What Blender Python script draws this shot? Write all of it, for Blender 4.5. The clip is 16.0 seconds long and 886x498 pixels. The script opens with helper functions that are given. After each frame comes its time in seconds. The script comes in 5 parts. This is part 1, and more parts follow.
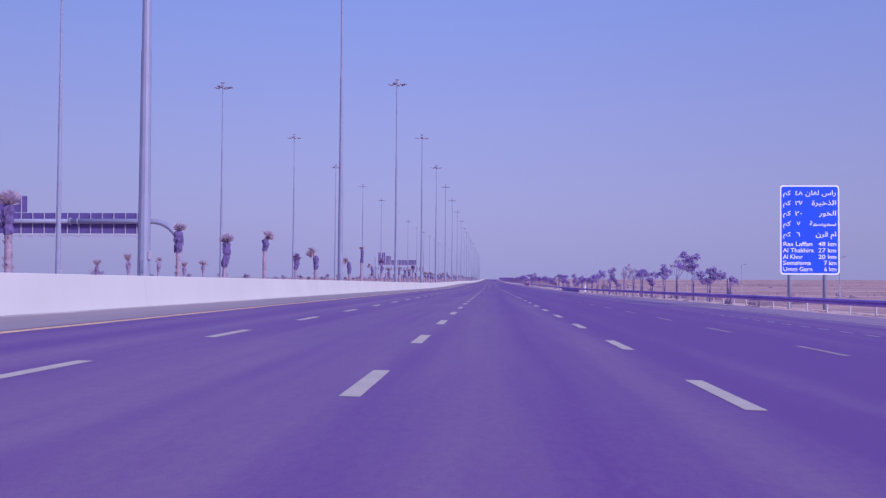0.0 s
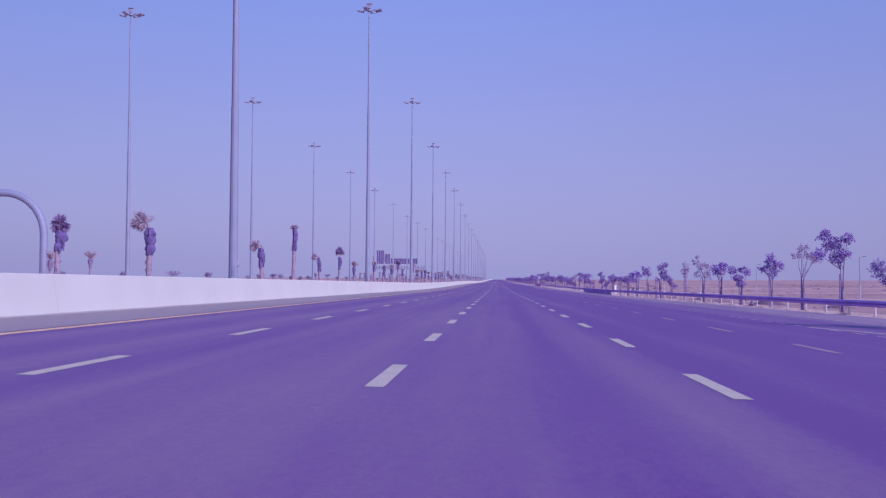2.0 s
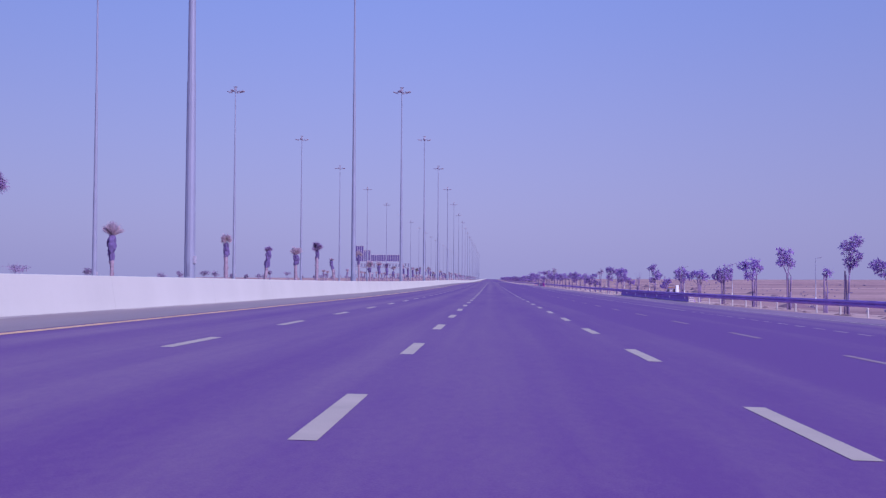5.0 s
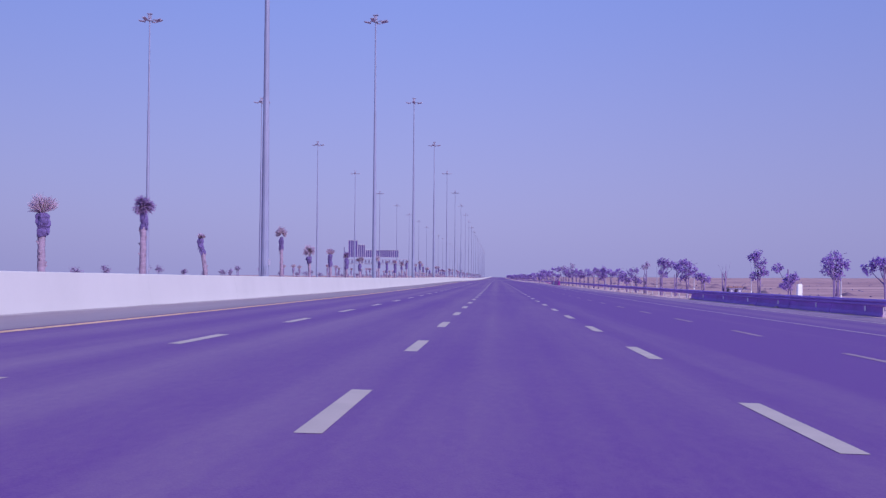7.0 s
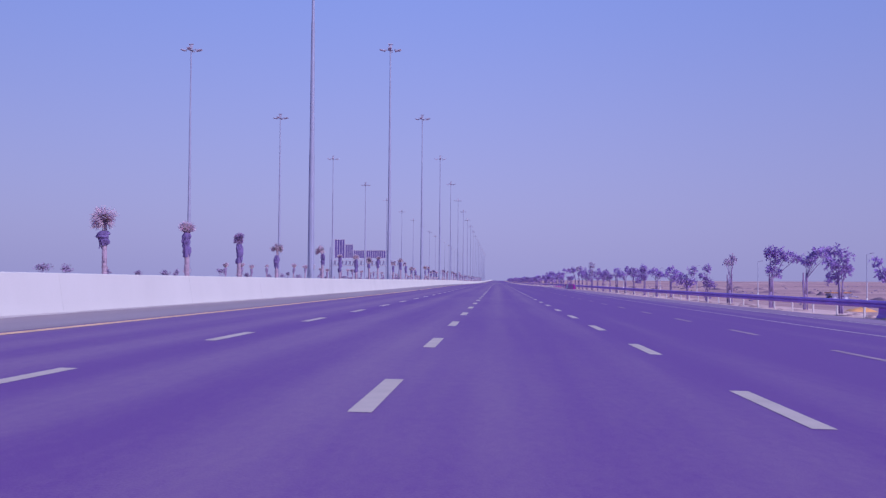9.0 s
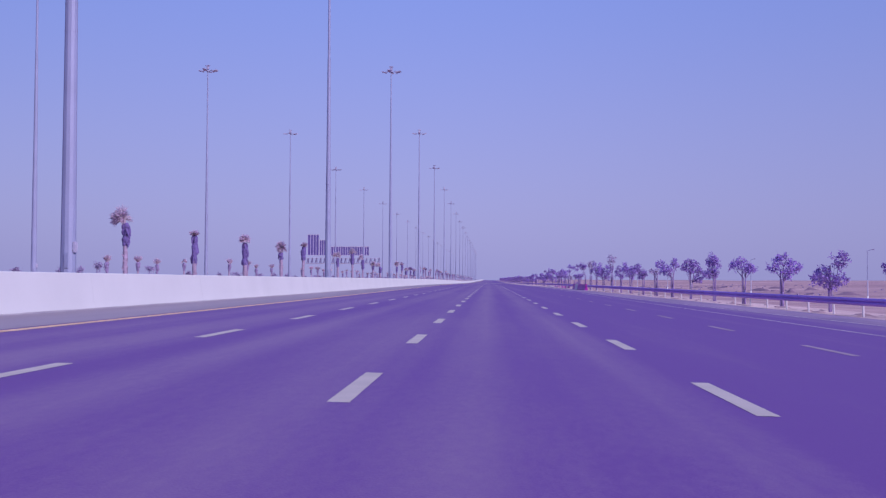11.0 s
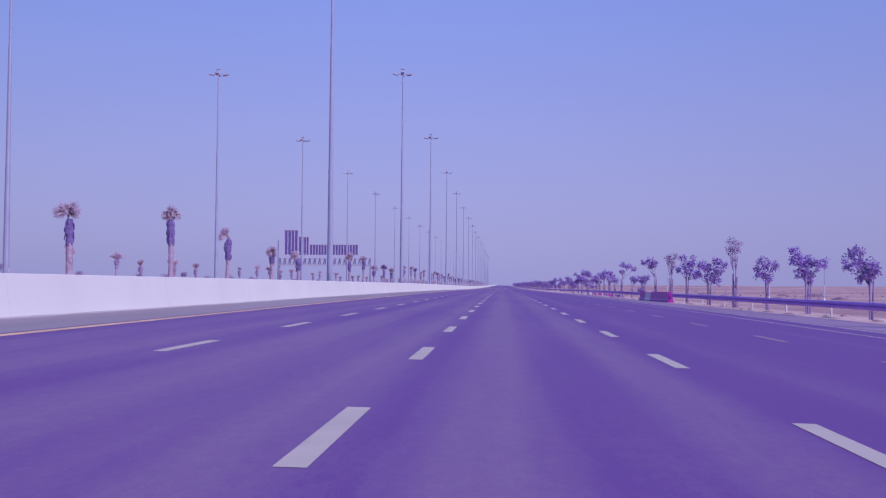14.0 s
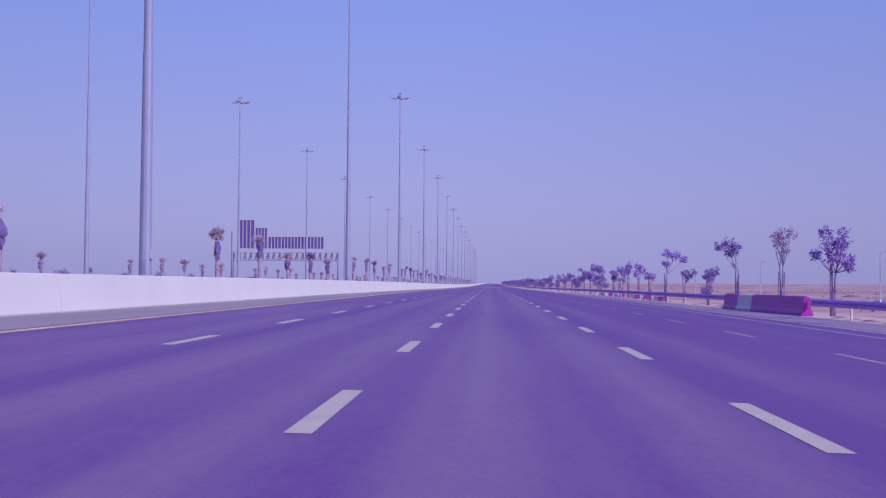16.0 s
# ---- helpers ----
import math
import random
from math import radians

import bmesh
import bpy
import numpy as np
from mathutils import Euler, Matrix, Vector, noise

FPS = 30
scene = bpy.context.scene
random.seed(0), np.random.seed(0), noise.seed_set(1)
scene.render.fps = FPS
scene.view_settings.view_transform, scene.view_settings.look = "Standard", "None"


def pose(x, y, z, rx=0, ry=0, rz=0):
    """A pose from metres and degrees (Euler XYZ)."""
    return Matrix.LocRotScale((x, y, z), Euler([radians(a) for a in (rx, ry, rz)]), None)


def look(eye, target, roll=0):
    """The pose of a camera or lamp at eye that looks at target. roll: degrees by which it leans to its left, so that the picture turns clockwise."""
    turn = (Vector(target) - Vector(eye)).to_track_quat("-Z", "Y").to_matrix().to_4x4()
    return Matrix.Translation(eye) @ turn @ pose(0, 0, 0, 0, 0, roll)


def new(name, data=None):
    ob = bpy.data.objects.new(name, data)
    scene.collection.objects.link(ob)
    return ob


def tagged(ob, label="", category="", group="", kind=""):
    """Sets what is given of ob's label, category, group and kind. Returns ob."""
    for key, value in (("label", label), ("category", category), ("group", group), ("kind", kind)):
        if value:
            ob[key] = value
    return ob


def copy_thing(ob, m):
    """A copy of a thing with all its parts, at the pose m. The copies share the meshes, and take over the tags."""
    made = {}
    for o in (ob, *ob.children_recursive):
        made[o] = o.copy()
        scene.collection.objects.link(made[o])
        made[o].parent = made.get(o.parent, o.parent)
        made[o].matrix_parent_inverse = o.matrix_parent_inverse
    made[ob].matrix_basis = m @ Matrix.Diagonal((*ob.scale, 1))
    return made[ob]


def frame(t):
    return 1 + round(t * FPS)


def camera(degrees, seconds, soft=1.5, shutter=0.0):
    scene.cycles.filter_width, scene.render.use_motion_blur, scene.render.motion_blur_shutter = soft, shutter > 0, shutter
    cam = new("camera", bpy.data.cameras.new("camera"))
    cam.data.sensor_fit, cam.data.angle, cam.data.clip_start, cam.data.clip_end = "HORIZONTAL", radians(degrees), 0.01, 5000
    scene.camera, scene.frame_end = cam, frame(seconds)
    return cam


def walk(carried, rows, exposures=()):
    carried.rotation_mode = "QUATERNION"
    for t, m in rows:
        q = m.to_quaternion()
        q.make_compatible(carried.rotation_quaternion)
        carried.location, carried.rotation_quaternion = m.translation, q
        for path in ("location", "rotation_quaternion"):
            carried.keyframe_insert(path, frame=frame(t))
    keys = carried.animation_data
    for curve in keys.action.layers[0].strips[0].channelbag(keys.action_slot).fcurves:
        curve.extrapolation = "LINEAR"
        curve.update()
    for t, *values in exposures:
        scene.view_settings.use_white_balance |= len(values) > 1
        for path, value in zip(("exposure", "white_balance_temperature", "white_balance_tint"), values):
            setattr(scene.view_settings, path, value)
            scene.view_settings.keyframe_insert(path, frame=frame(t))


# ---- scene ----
# ---------------------------------------------------------------- camera and its way
cam = camera(43.85, 16.0, soft=1.3)
EXPO, KELVIN, TINT = 0.0, 5800.0, 35.0
# seconds, x, y, z, yaw, pitch, roll
ROWS = [
    (0.0, -0.001, -0.02, 1.067, 2.456, 1.625, 0.26),
    (0.5, -0.014, 10.99, 1.035, 2.601, 1.575, 0.35),
    (1.0, -0.026, 22.03, 1.001, 2.688, 1.597, 0.44),
    (1.5, -0.042, 33.13, 0.966, 2.798, 1.625, 0.23),
    (2.0, -0.054, 44.18, 0.931, 2.798, 1.640, 0.29),
    (2.5, -0.093, 55.30, 0.895, 2.703, 1.669, 0.33),
    (3.0, -0.118, 66.44, 0.858, 2.616, 1.633, 0.31),
    (3.5, -0.102, 77.56, 0.819, 2.536, 1.590, 0.23),
    (4.0, -0.082, 88.71, 0.780, 2.412, 1.605, 0.24),
    (6.5, 0.003, 145.17, 0.578, 2.710, 1.641, 0.24),
    (7.0, 0.004, 156.27, 0.538, 2.782, 1.532, 0.29),
    (7.5, -0.043, 167.25, 0.496, 2.877, 1.649, 0.33),
    (8.0, -0.118, 178.09, 0.460, 2.950, 1.722, 0.29),
    (8.5, -0.147, 189.06, 0.430, 2.971, 1.605, 0.28),
    (9.0, -0.182, 200.16, 0.403, 2.811, 1.707, 0.32),
    (9.5, -0.170, 211.33, 0.383, 2.643, 1.664, 0.33),
    (12.0, 0.113, 266.94, 0.366, 2.344, 1.810, 0.15),
    (12.5, 0.117, 278.04, 0.374, 2.753, 1.912, 0.28),
    (13.0, 0.061, 289.11, 0.384, 3.108, 1.939, 0.25),
    (13.5, -0.024, 300.21, 0.396, 3.197, 1.947, 0.41),
    (14.0, -0.089, 311.35, 0.411, 3.059, 1.964, 0.33),
    (14.5, -0.115, 322.44, 0.431, 2.826, 1.978, 0.23),
    (15.0, -0.046, 333.40, 0.451, 2.615, 1.841, 0.34),
    (15.5, -0.000, 344.31, 0.473, 2.426, 1.892, 0.19),
    (16.0, 0.039, 355.22, 0.493, 2.470, 1.877, 0.27),
]
walk(cam, [(t, pose(x, y, z, 90 + pitch, -roll, yaw)) for t, x, y, z, yaw, pitch, roll in ROWS],
     exposures=[(0.0, EXPO, KELVIN, TINT), (16.0, EXPO, KELVIN, TINT)])
# ---------------------------------------------------------------- sky and sun
SUN_AZ, SUN_EL = radians(133.0), radians(28.5)     # clockwise from +y, above the horizon
HAZE_LOW, HAZE_HIGH = (0.374, 0.390, 0.612, 1), (0.222, 0.336, 0.71, 1)
world = bpy.data.worlds.new("sky")
world.use_nodes = True
scene.world = world
wn, wl = world.node_tree.nodes, world.node_tree.links
wn.clear()
sky = wn.new("ShaderNodeTexSky")
sky.sky_type = "NISHITA"
sky.sun_disc = False
sky.sun_elevation, sky.sun_rotation = SUN_EL, SUN_AZ
sky.air_density, sky.dust_density, sky.ozone_density = 1.0, 2.5, 2.0
# dust haze: the open sky pales smoothly towards the horizon
coord, parts, ramp = wn.new("ShaderNodeTexCoord"), wn.new("ShaderNodeSeparateXYZ"), wn.new("ShaderNodeValToRGB")
wl.new(coord.outputs["Generated"], parts.inputs[0])
wl.new(parts.outputs["Z"], ramp.inputs[0])
ramp.color_ramp.interpolation = "EASE"
ramp.color_ramp.elements[0].position, ramp.color_ramp.elements[0].color = 0.0, HAZE_LOW
ramp.color_ramp.elements[1].position, ramp.color_ramp.elements[1].color = 0.335, HAZE_HIGH
dim, blend = wn.new("ShaderNodeVectorMath"), wn.new("ShaderNodeMix")
dim.operation, dim.inputs["Scale"].default_value = "SCALE", 0.10
blend.data_type, blend.inputs["Factor"].default_value = "RGBA", 0.8
wbg, wout = wn.new("ShaderNodeBackground"), wn.new("ShaderNodeOutputWorld")
wl.new(sky.outputs[0], dim.inputs[0])
wl.new(dim.outputs[0], blend.inputs[6])
wl.new(ramp.outputs[0], blend.inputs[7])
thin, shade = wn.new("ShaderNodeMapRange"), wn.new("ShaderNodeVectorMath")
thin.interpolation_type, shade.operation = "SMOOTHSTEP", "SCALE"
thin.inputs["From Min"].default_value, thin.inputs["From Max"].default_value = -0.075, 0.45
thin.inputs["To Min"].default_value, thin.inputs["To Max"].default_value = 1.005, 0.915
wl.new(parts.outputs["X"], thin.inputs["Value"])
wl.new(blend.outputs[2], shade.inputs[0])
wl.new(thin.outputs[0], shade.inputs["Scale"])
deep, dusk = wn.new("ShaderNodeMapRange"), wn.new("ShaderNodeVectorMath")
deep.interpolation_type, dusk.operation = "SMOOTHSTEP", "SCALE"
deep.inputs["From Min"].default_value, deep.inputs["From Max"].default_value = -0.6, -0.05
deep.inputs["To Min"].default_value, deep.inputs["To Max"].default_value = 0.90, 1.0
wl.new(parts.outputs["X"], deep.inputs["Value"])
wl.new(shade.outputs[0], dusk.inputs[0])
wl.new(deep.outputs[0], dusk.inputs["Scale"])
wl.new(dusk.outputs[0], wbg.inputs[0])
wl.new(wbg.outputs[0], wout.inputs[0])
sun = new("sun", bpy.data.lights.new("sun", "SUN"))
sun.data.energy, sun.data.angle, sun.data.color = 2.76, radians(0.6), (1.0, 0.96, 0.93)
sun.matrix_world = look((0, 0, 0), (-math.sin(SUN_AZ) * math.cos(SUN_EL), -math.cos(SUN_AZ) * math.cos(SUN_EL), -math.sin(SUN_EL)))


# ---------------------------------------------------------------- materials
def material(name, base, rough=0.7, metal=0.0, vary=0.15, size=2.0, fine=40.0, bump=0.0, spec=0.5, rand=0.0, stretch=(1, 1, 1), thin=0.0):
    """A surface with broad stains and fine grain, both in metres; thin: share of light that passes through a leaf."""
    m = bpy.data.materials.new(name)
    m.use_nodes = True
    n, l = m.node_tree.nodes, m.node_tree.links
    b = n["Principled BSDF"]
    b.inputs["Roughness"].default_value, b.inputs["Metallic"].default_value = rough, metal
    b.inputs["Specular IOR Level"].default_value = spec
    geo, mp = n.new("ShaderNodeNewGeometry"), n.new("ShaderNodeMapping")
    mp.inputs["Scale"].default_value = stretch
    l.new(geo.outputs["Position"], mp.inputs[0])
    broad, grain = n.new("ShaderNodeTexNoise"), n.new("ShaderNodeTexNoise")
    broad.inputs["Scale"].default_value, broad.inputs["Detail"].default_value = 1.0 / size, 5
    grain.inputs["Scale"].default_value, grain.inputs["Detail"].default_value = fine, 3
    l.new(mp.outputs[0], broad.inputs["Vector"])
    l.new(geo.outputs["Position"], grain.inputs["Vector"])
    add = n.new("ShaderNodeMath")
    add.operation = "ADD"
    half = n.new("ShaderNodeMath")
    half.operation, half.inputs[1].default_value = "MULTIPLY", 0.5
    l.new(grain.outputs["Fac"], half.inputs[0])
    l.new(broad.outputs["Fac"], add.inputs[0])
    l.new(half.outputs[0], add.inputs[1])
    last = add
    if rand:
        info, mul, more = n.new("ShaderNodeObjectInfo"), n.new("ShaderNodeMath"), n.new("ShaderNodeMath")
        mul.operation, mul.inputs[1].default_value = "MULTIPLY", rand
        l.new(info.outputs["Random"], mul.inputs[0])
        more.operation = "ADD"
        l.new(last.outputs[0], more.inputs[0])
        l.new(mul.outputs[0], more.inputs[1])
        last = more
    rng = n.new("ShaderNodeMapRange")
    rng.inputs["From Min"].default_value, rng.inputs["From Max"].default_value = 0.45, 1.05 + rand
    rng.inputs["To Min"].default_value, rng.inputs["To Max"].default_value = 1 - vary, 1 + vary
    l.new(last.outputs[0], rng.inputs["Value"])
    mix = n.new("ShaderNodeVectorMath")
    mix.operation = "SCALE"
    mix.inputs[0].default_value = base[:3]
    l.new(rng.outputs[0], mix.inputs["Scale"])
    l.new(mix.outputs[0], b.inputs["Base Color"])
    if bump:
        bp = n.new("ShaderNodeBump")
        bp.inputs["Strength"].default_value, bp.inputs["Distance"].default_value = bump, 0.02
        l.new(grain.outputs["Fac"], bp.inputs["Height"])
        l.new(bp.outputs[0], b.inputs["Normal"])
    if thin:
        leaf, both = n.new("ShaderNodeBsdfTranslucent"), n.new("ShaderNodeMixShader")
        both.inputs[0].default_value = thin
        l.new(mix.outputs[0], leaf.inputs["Color"])
        l.new(b.outputs[0], both.inputs[1])
        l.new(leaf.outputs[0], both.inputs[2])
        l.new(both.outputs[0], n["Material Output"].inputs["Surface"])
    return m


def asphalt():
    """Worn tarmac: long pale wheel tracks over a darker bed, with stone grain."""
    m = bpy.data.materials.new("asphalt")
    m.use_nodes = True
    n, l = m.node_tree.nodes, m.node_tree.links
    b = n["Principled BSDF"]
    b.inputs["Roughness"].default_value, b.inputs["Specular IOR Level"].default_value = 0.62, 0.44
    geo = n.new("ShaderNodeNewGeometry")

    def streaks(scale, detail):
        mp, tex = n.new("ShaderNodeMapping"), n.new("ShaderNodeTexNoise")
        mp.inputs["Scale"].default_value = scale
        tex.inputs["Scale"].default_value, tex.inputs["Detail"].default_value = 1.0, detail
        l.new(geo.outputs["Position"], mp.inputs[0])
        l.new(mp.outputs[0], tex.inputs["Vector"])
        return tex.outputs["Fac"]

    def sum_of(a, ka, c, kc):
        x, y = n.new("ShaderNodeMath"), n.new("ShaderNodeMath")
        x.operation, x.inputs[1].default_value = "MULTIPLY", ka
        l.new(a, x.inputs[0])
        y.operation, y.inputs[1].default_value = "MULTIPLY_ADD", kc
        l.new(c, y.inputs[0])
        l.new(x.outputs[0], y.inputs[2])
        return y.outputs[0]

    sep, wave = n.new("ShaderNodeSeparateXYZ"), n.new("ShaderNodeMath")
    l.new(geo.outputs["Position"], sep.inputs[0])
    turn = n.new("ShaderNodeMath")
    turn.operation, turn.inputs[1].default_value, turn.inputs[2].default_value = "MULTIPLY_ADD", 2 * math.pi / 1.825, 1.9
    l.new(sep.outputs["X"], turn.inputs[0])
    wave.operation = "SINE"
    l.new(turn.outputs[0], wave.inputs[0])
    grain = streaks((55, 55, 55), 3)
    tone = sum_of(sum_of(streaks((0.8, 0.006, 1), 3), 0.55, streaks((0.25, 0.05, 1), 4), 0.3), 1.0, wave.outputs[0], 0.06)
    tone = sum_of(sum_of(tone, 1.0, streaks((3.5, 0.12, 1), 4), 0.20), 1.0, grain, 0.30)
    # patches of binder and stone, and scuffs drawn out along the lanes
    tone = sum_of(sum_of(tone, 1.0, streaks((2.2, 0.9, 1), 6), 0.10), 1.0, streaks((14, 5, 1), 3), 0.22)
    # tone across the carriageway: paler inner lanes, a dark slip lane with one pale track
    place, lane_tone = n.new("ShaderNodeMapRange"), n.new("ShaderNodeValToRGB")
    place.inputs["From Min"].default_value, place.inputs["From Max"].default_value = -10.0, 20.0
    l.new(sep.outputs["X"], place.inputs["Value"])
    l.new(place.outputs[0], lane_tone.inputs[0])
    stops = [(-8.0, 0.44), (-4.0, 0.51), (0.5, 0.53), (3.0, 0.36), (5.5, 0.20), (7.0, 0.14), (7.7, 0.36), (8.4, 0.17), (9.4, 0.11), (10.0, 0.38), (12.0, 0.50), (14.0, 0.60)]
    while len(lane_tone.color_ramp.elements) < len(stops):
        lane_tone.color_ramp.elements.new(0.5)
    for e, (x, g) in zip(lane_tone.color_ramp.elements, stops):
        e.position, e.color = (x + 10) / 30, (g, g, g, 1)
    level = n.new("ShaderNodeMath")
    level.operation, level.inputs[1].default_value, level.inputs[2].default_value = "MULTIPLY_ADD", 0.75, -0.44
    l.new(lane_tone.outputs[0], level.inputs[0])
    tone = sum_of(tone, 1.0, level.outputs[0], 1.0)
    ramp = n.new("ShaderNodeValToRGB")
    ramp.color_ramp.elements[0].position, ramp.color_ramp.elements[0].color = 0.625, ASPHALT_DARK
    ramp.color_ramp.elements[1].position, ramp.color_ramp.elements[1].color = 1.05, ASPHALT_PALE
    l.new(tone, ramp.inputs[0])
    l.new(ramp.outputs[0], b.inputs["Base Color"])
    bp = n.new("ShaderNodeBump")
    bp.inputs["Strength"].default_value, bp.inputs["Distance"].default_value = 0.25, 0.01
    l.new(grain, bp.inputs["Height"])
    l.new(bp.outputs[0], b.inputs["Normal"])
    return m


ASPHALT_DARK, ASPHALT_PALE = (0.158, 0.050, 0.241, 1), (0.268, 0.153, 0.272, 1)
ASPHALT = asphalt()
SHOULDER = material("worn_asphalt", (0.337, 0.262, 0.287), 0.75, vary=0.15, size=1.5, fine=50, bump=0.2, stretch=(1, 0.06, 1))
OUTER = material("dusty_asphalt", (0.32, 0.205, 0.31), 0.75, vary=0.2, size=1.2, fine=50, bump=0.2, stretch=(1, 0.05, 1))
PAINT = material("road_paint", (0.58, 0.48, 0.395), 0.6, vary=0.12, size=0.6, fine=60)
EDGEPAINT = material("dusty_edge_paint", (0.56, 0.45, 0.44), 0.65, vary=0.2, size=0.8, fine=60)
FADED = material("faded_road_paint", (0.38, 0.265, 0.29), 0.65, vary=0.2, size=0.6, fine=60)
YELLOW = material("yellow_road_paint", (0.83, 0.50, 0.26), 0.6, vary=0.28, size=0.7, fine=60)
WALL = material("painted_concrete", (0.635, 0.615, 0.60), 0.7, vary=0.06, size=3.0, fine=30, bump=0.05)


def sand(name, low, high, bump):
    """Wind-blown sand: broad patches, small ripples and grit."""
    m = bpy.data.materials.new(name)
    m.use_nodes = True
    n, l = m.node_tree.nodes, m.node_tree.links
    b = n["Principled BSDF"]
    b.inputs["Roughness"].default_value, b.inputs["Specular IOR Level"].default_value = 0.95, 0.1
    geo = n.new("ShaderNodeNewGeometry")
    last = None
    for scale, weight in (((0.012, 0.03, 0.1), 0.9), ((0.06, 0.14, 0.1), 0.6), ((0.6, 0.6, 0.6), 0.35), ((6, 6, 6), 0.25)):
        mp, tex, mul = n.new("ShaderNodeMapping"), n.new("ShaderNodeTexNoise"), n.new("ShaderNodeMath")
        mp.inputs["Scale"].default_value = scale
        tex.inputs["Scale"].default_value, tex.inputs["Detail"].default_value = 1.0, 5
        l.new(geo.outputs["Position"], mp.inputs[0])
        l.new(mp.outputs[0], tex.inputs["Vector"])
        mul.operation, mul.inputs[1].default_value = "MULTIPLY_ADD", weight
        mul.inputs[2].default_value = 0.0
        l.new(tex.outputs["Fac"], mul.inputs[0])
        if last:
            l.new(last.outputs[0], mul.inputs[2])
        last = mul
    ramp = n.new("ShaderNodeValToRGB")
    ramp.color_ramp.elements[0].position, ramp.color_ramp.elements[0].color = 0.38, low
    ramp.color_ramp.elements[1].position, ramp.color_ramp.elements[1].color = 0.62, high
    half = n.new("ShaderNodeMath")
    half.operation, half.inputs[1].default_value = "MULTIPLY", 1 / 2.1
    l.new(last.outputs[0], half.inputs[0])
    l.new(half.outputs[0], ramp.inputs[0])
    l.new(ramp.outputs[0], b.inputs["Base Color"])
    bp = n.new("ShaderNodeBump")
    bp.inputs["Strength"].default_value, bp.inputs["Distance"].default_value = bump, 0.08
    l.new(tex.outputs["Fac"], bp.inputs["Height"])
    l.new(bp.outputs[0], b.inputs["Normal"])
    return m


SAND = sand("desert_sand", (0.30, 0.165, 0.20, 1), (0.68, 0.44, 0.40, 1), 0.7)
VERGE = sand("pale_verge_sand", (0.43, 0.28, 0.28, 1), (0.84, 0.61, 0.54, 1), 0.8)
HEAP = sand("brown_heap_sand", (0.33, 0.20, 0.22, 1), (0.54, 0.36, 0.35, 1), 0.6)
DUST = sand("wall_foot_dust", (0.36, 0.31, 0.34, 1), (0.56, 0.50, 0.50, 1), 0.4)
STEEL = material("galvanised_steel", (0.50, 0.46, 0.58), 0.5, metal=0.2, vary=0.12, size=1.0, fine=25)

POLE = material("pole_steel", (0.29, 0.30, 0.44), 0.6, metal=0.1, vary=0.1, size=1.5, fine=20)
RAIL = material("rail_steel", (0.41, 0.205, 0.61), 0.6, metal=0.1, vary=0.15, size=1.2, fine=25, spec=0.25)
POST = material("post_steel", (0.60, 0.54, 0.58), 0.55, metal=0.2, vary=0.15, size=0.5, fine=30, rand=0.1)
LAMP = material("lamp_housing", (0.22, 0.18, 0.32), 0.5, metal=0.3, vary=0.1, size=0.5, fine=20)
HOUSING = material("floodlight_housing", (0.42, 0.38, 0.50), 0.5, metal=0.2, vary=0.12, size=0.5, fine=20)
BACK = material("sign_back_sheet", (0.13, 0.09, 0.30), 0.6, metal=0.2, vary=0.12, size=1.5, fine=15)
CONCRETE = material("precast_concrete", (0.36, 0.185, 0.57), 0.85, vary=0.18, size=1.2, fine=30, bump=0.2, rand=0.1)
BLUE = material("blue_sign_face", (0.008, 0.088, 0.80), 0.45, vary=0.05, size=1.0, fine=10)
WHITE = material("white_sign_face", (0.92, 0.92, 0.92), 0.45, vary=0.04, size=1.0, fine=10)
RED = material("red_plastic", (0.35, 0.015, 0.33), 0.45, vary=0.15, size=0.6, fine=12, rand=0.1)
GREYWHITE = material("faded_white_plastic", (0.54, 0.44, 0.54), 0.5, vary=0.12, size=0.6, fine=12)
RUST = material("rusty_orange_paint", (0.50, 0.20, 0.09), 0.7, vary=0.4, size=0.5, fine=10)
TARP = material("orange_tarpaulin", (0.75, 0.36, 0.14), 0.6, vary=0.15, size=0.4, fine=12)
BARK = material("palm_bark", (0.36, 0.26, 0.36), 0.95, vary=0.35, size=0.25, fine=18, bump=0.6, rand=0.1, stretch=(1, 1, 2.5))
WRAP = material("dark_hessian_wrap", (0.155, 0.105, 0.285), 0.9, vary=0.3, size=0.3, fine=14, bump=0.9, rand=0.1)
# paler copy of the wrap for far palms: hazy wash put into the colour
FARWRAP = material("far_hessian_wrap", (0.25, 0.185, 0.33), 0.9, vary=0.3, size=0.3, fine=14, bump=0.9, rand=0.2)
FROND = material("dry_palm_frond", (0.68, 0.55, 0.65), 0.85, vary=0.3, size=0.2, fine=20, rand=0.2, thin=0.5)
GREENFROND = material("grey_green_palm_frond", (0.45, 0.31, 0.54), 0.85, vary=0.3, size=0.2, fine=20, rand=0.2, thin=0.5)
TRUNK = material("tree_bark", (0.26, 0.18, 0.36), 0.95, vary=0.3, size=0.3, fine=25, bump=0.4)
LEAF = material("dusty_leaf", (0.38, 0.245, 0.58), 0.8, vary=0.35, size=0.5, fine=9, rand=0.25, thin=0.35)
PALELEAF = material("dry_leaf", (0.48, 0.36, 0.55), 0.85, vary=0.3, size=0.5, fine=9, rand=0.2, thin=0.35)
STAKE = material("stake_wood", (0.26, 0.175, 0.33), 0.9, vary=0.25, size=0.4, fine=25)
MOUND = sand("dark_mound_earth", (0.21, 0.12, 0.19, 1), (0.40, 0.25, 0.28, 1), 0.7)
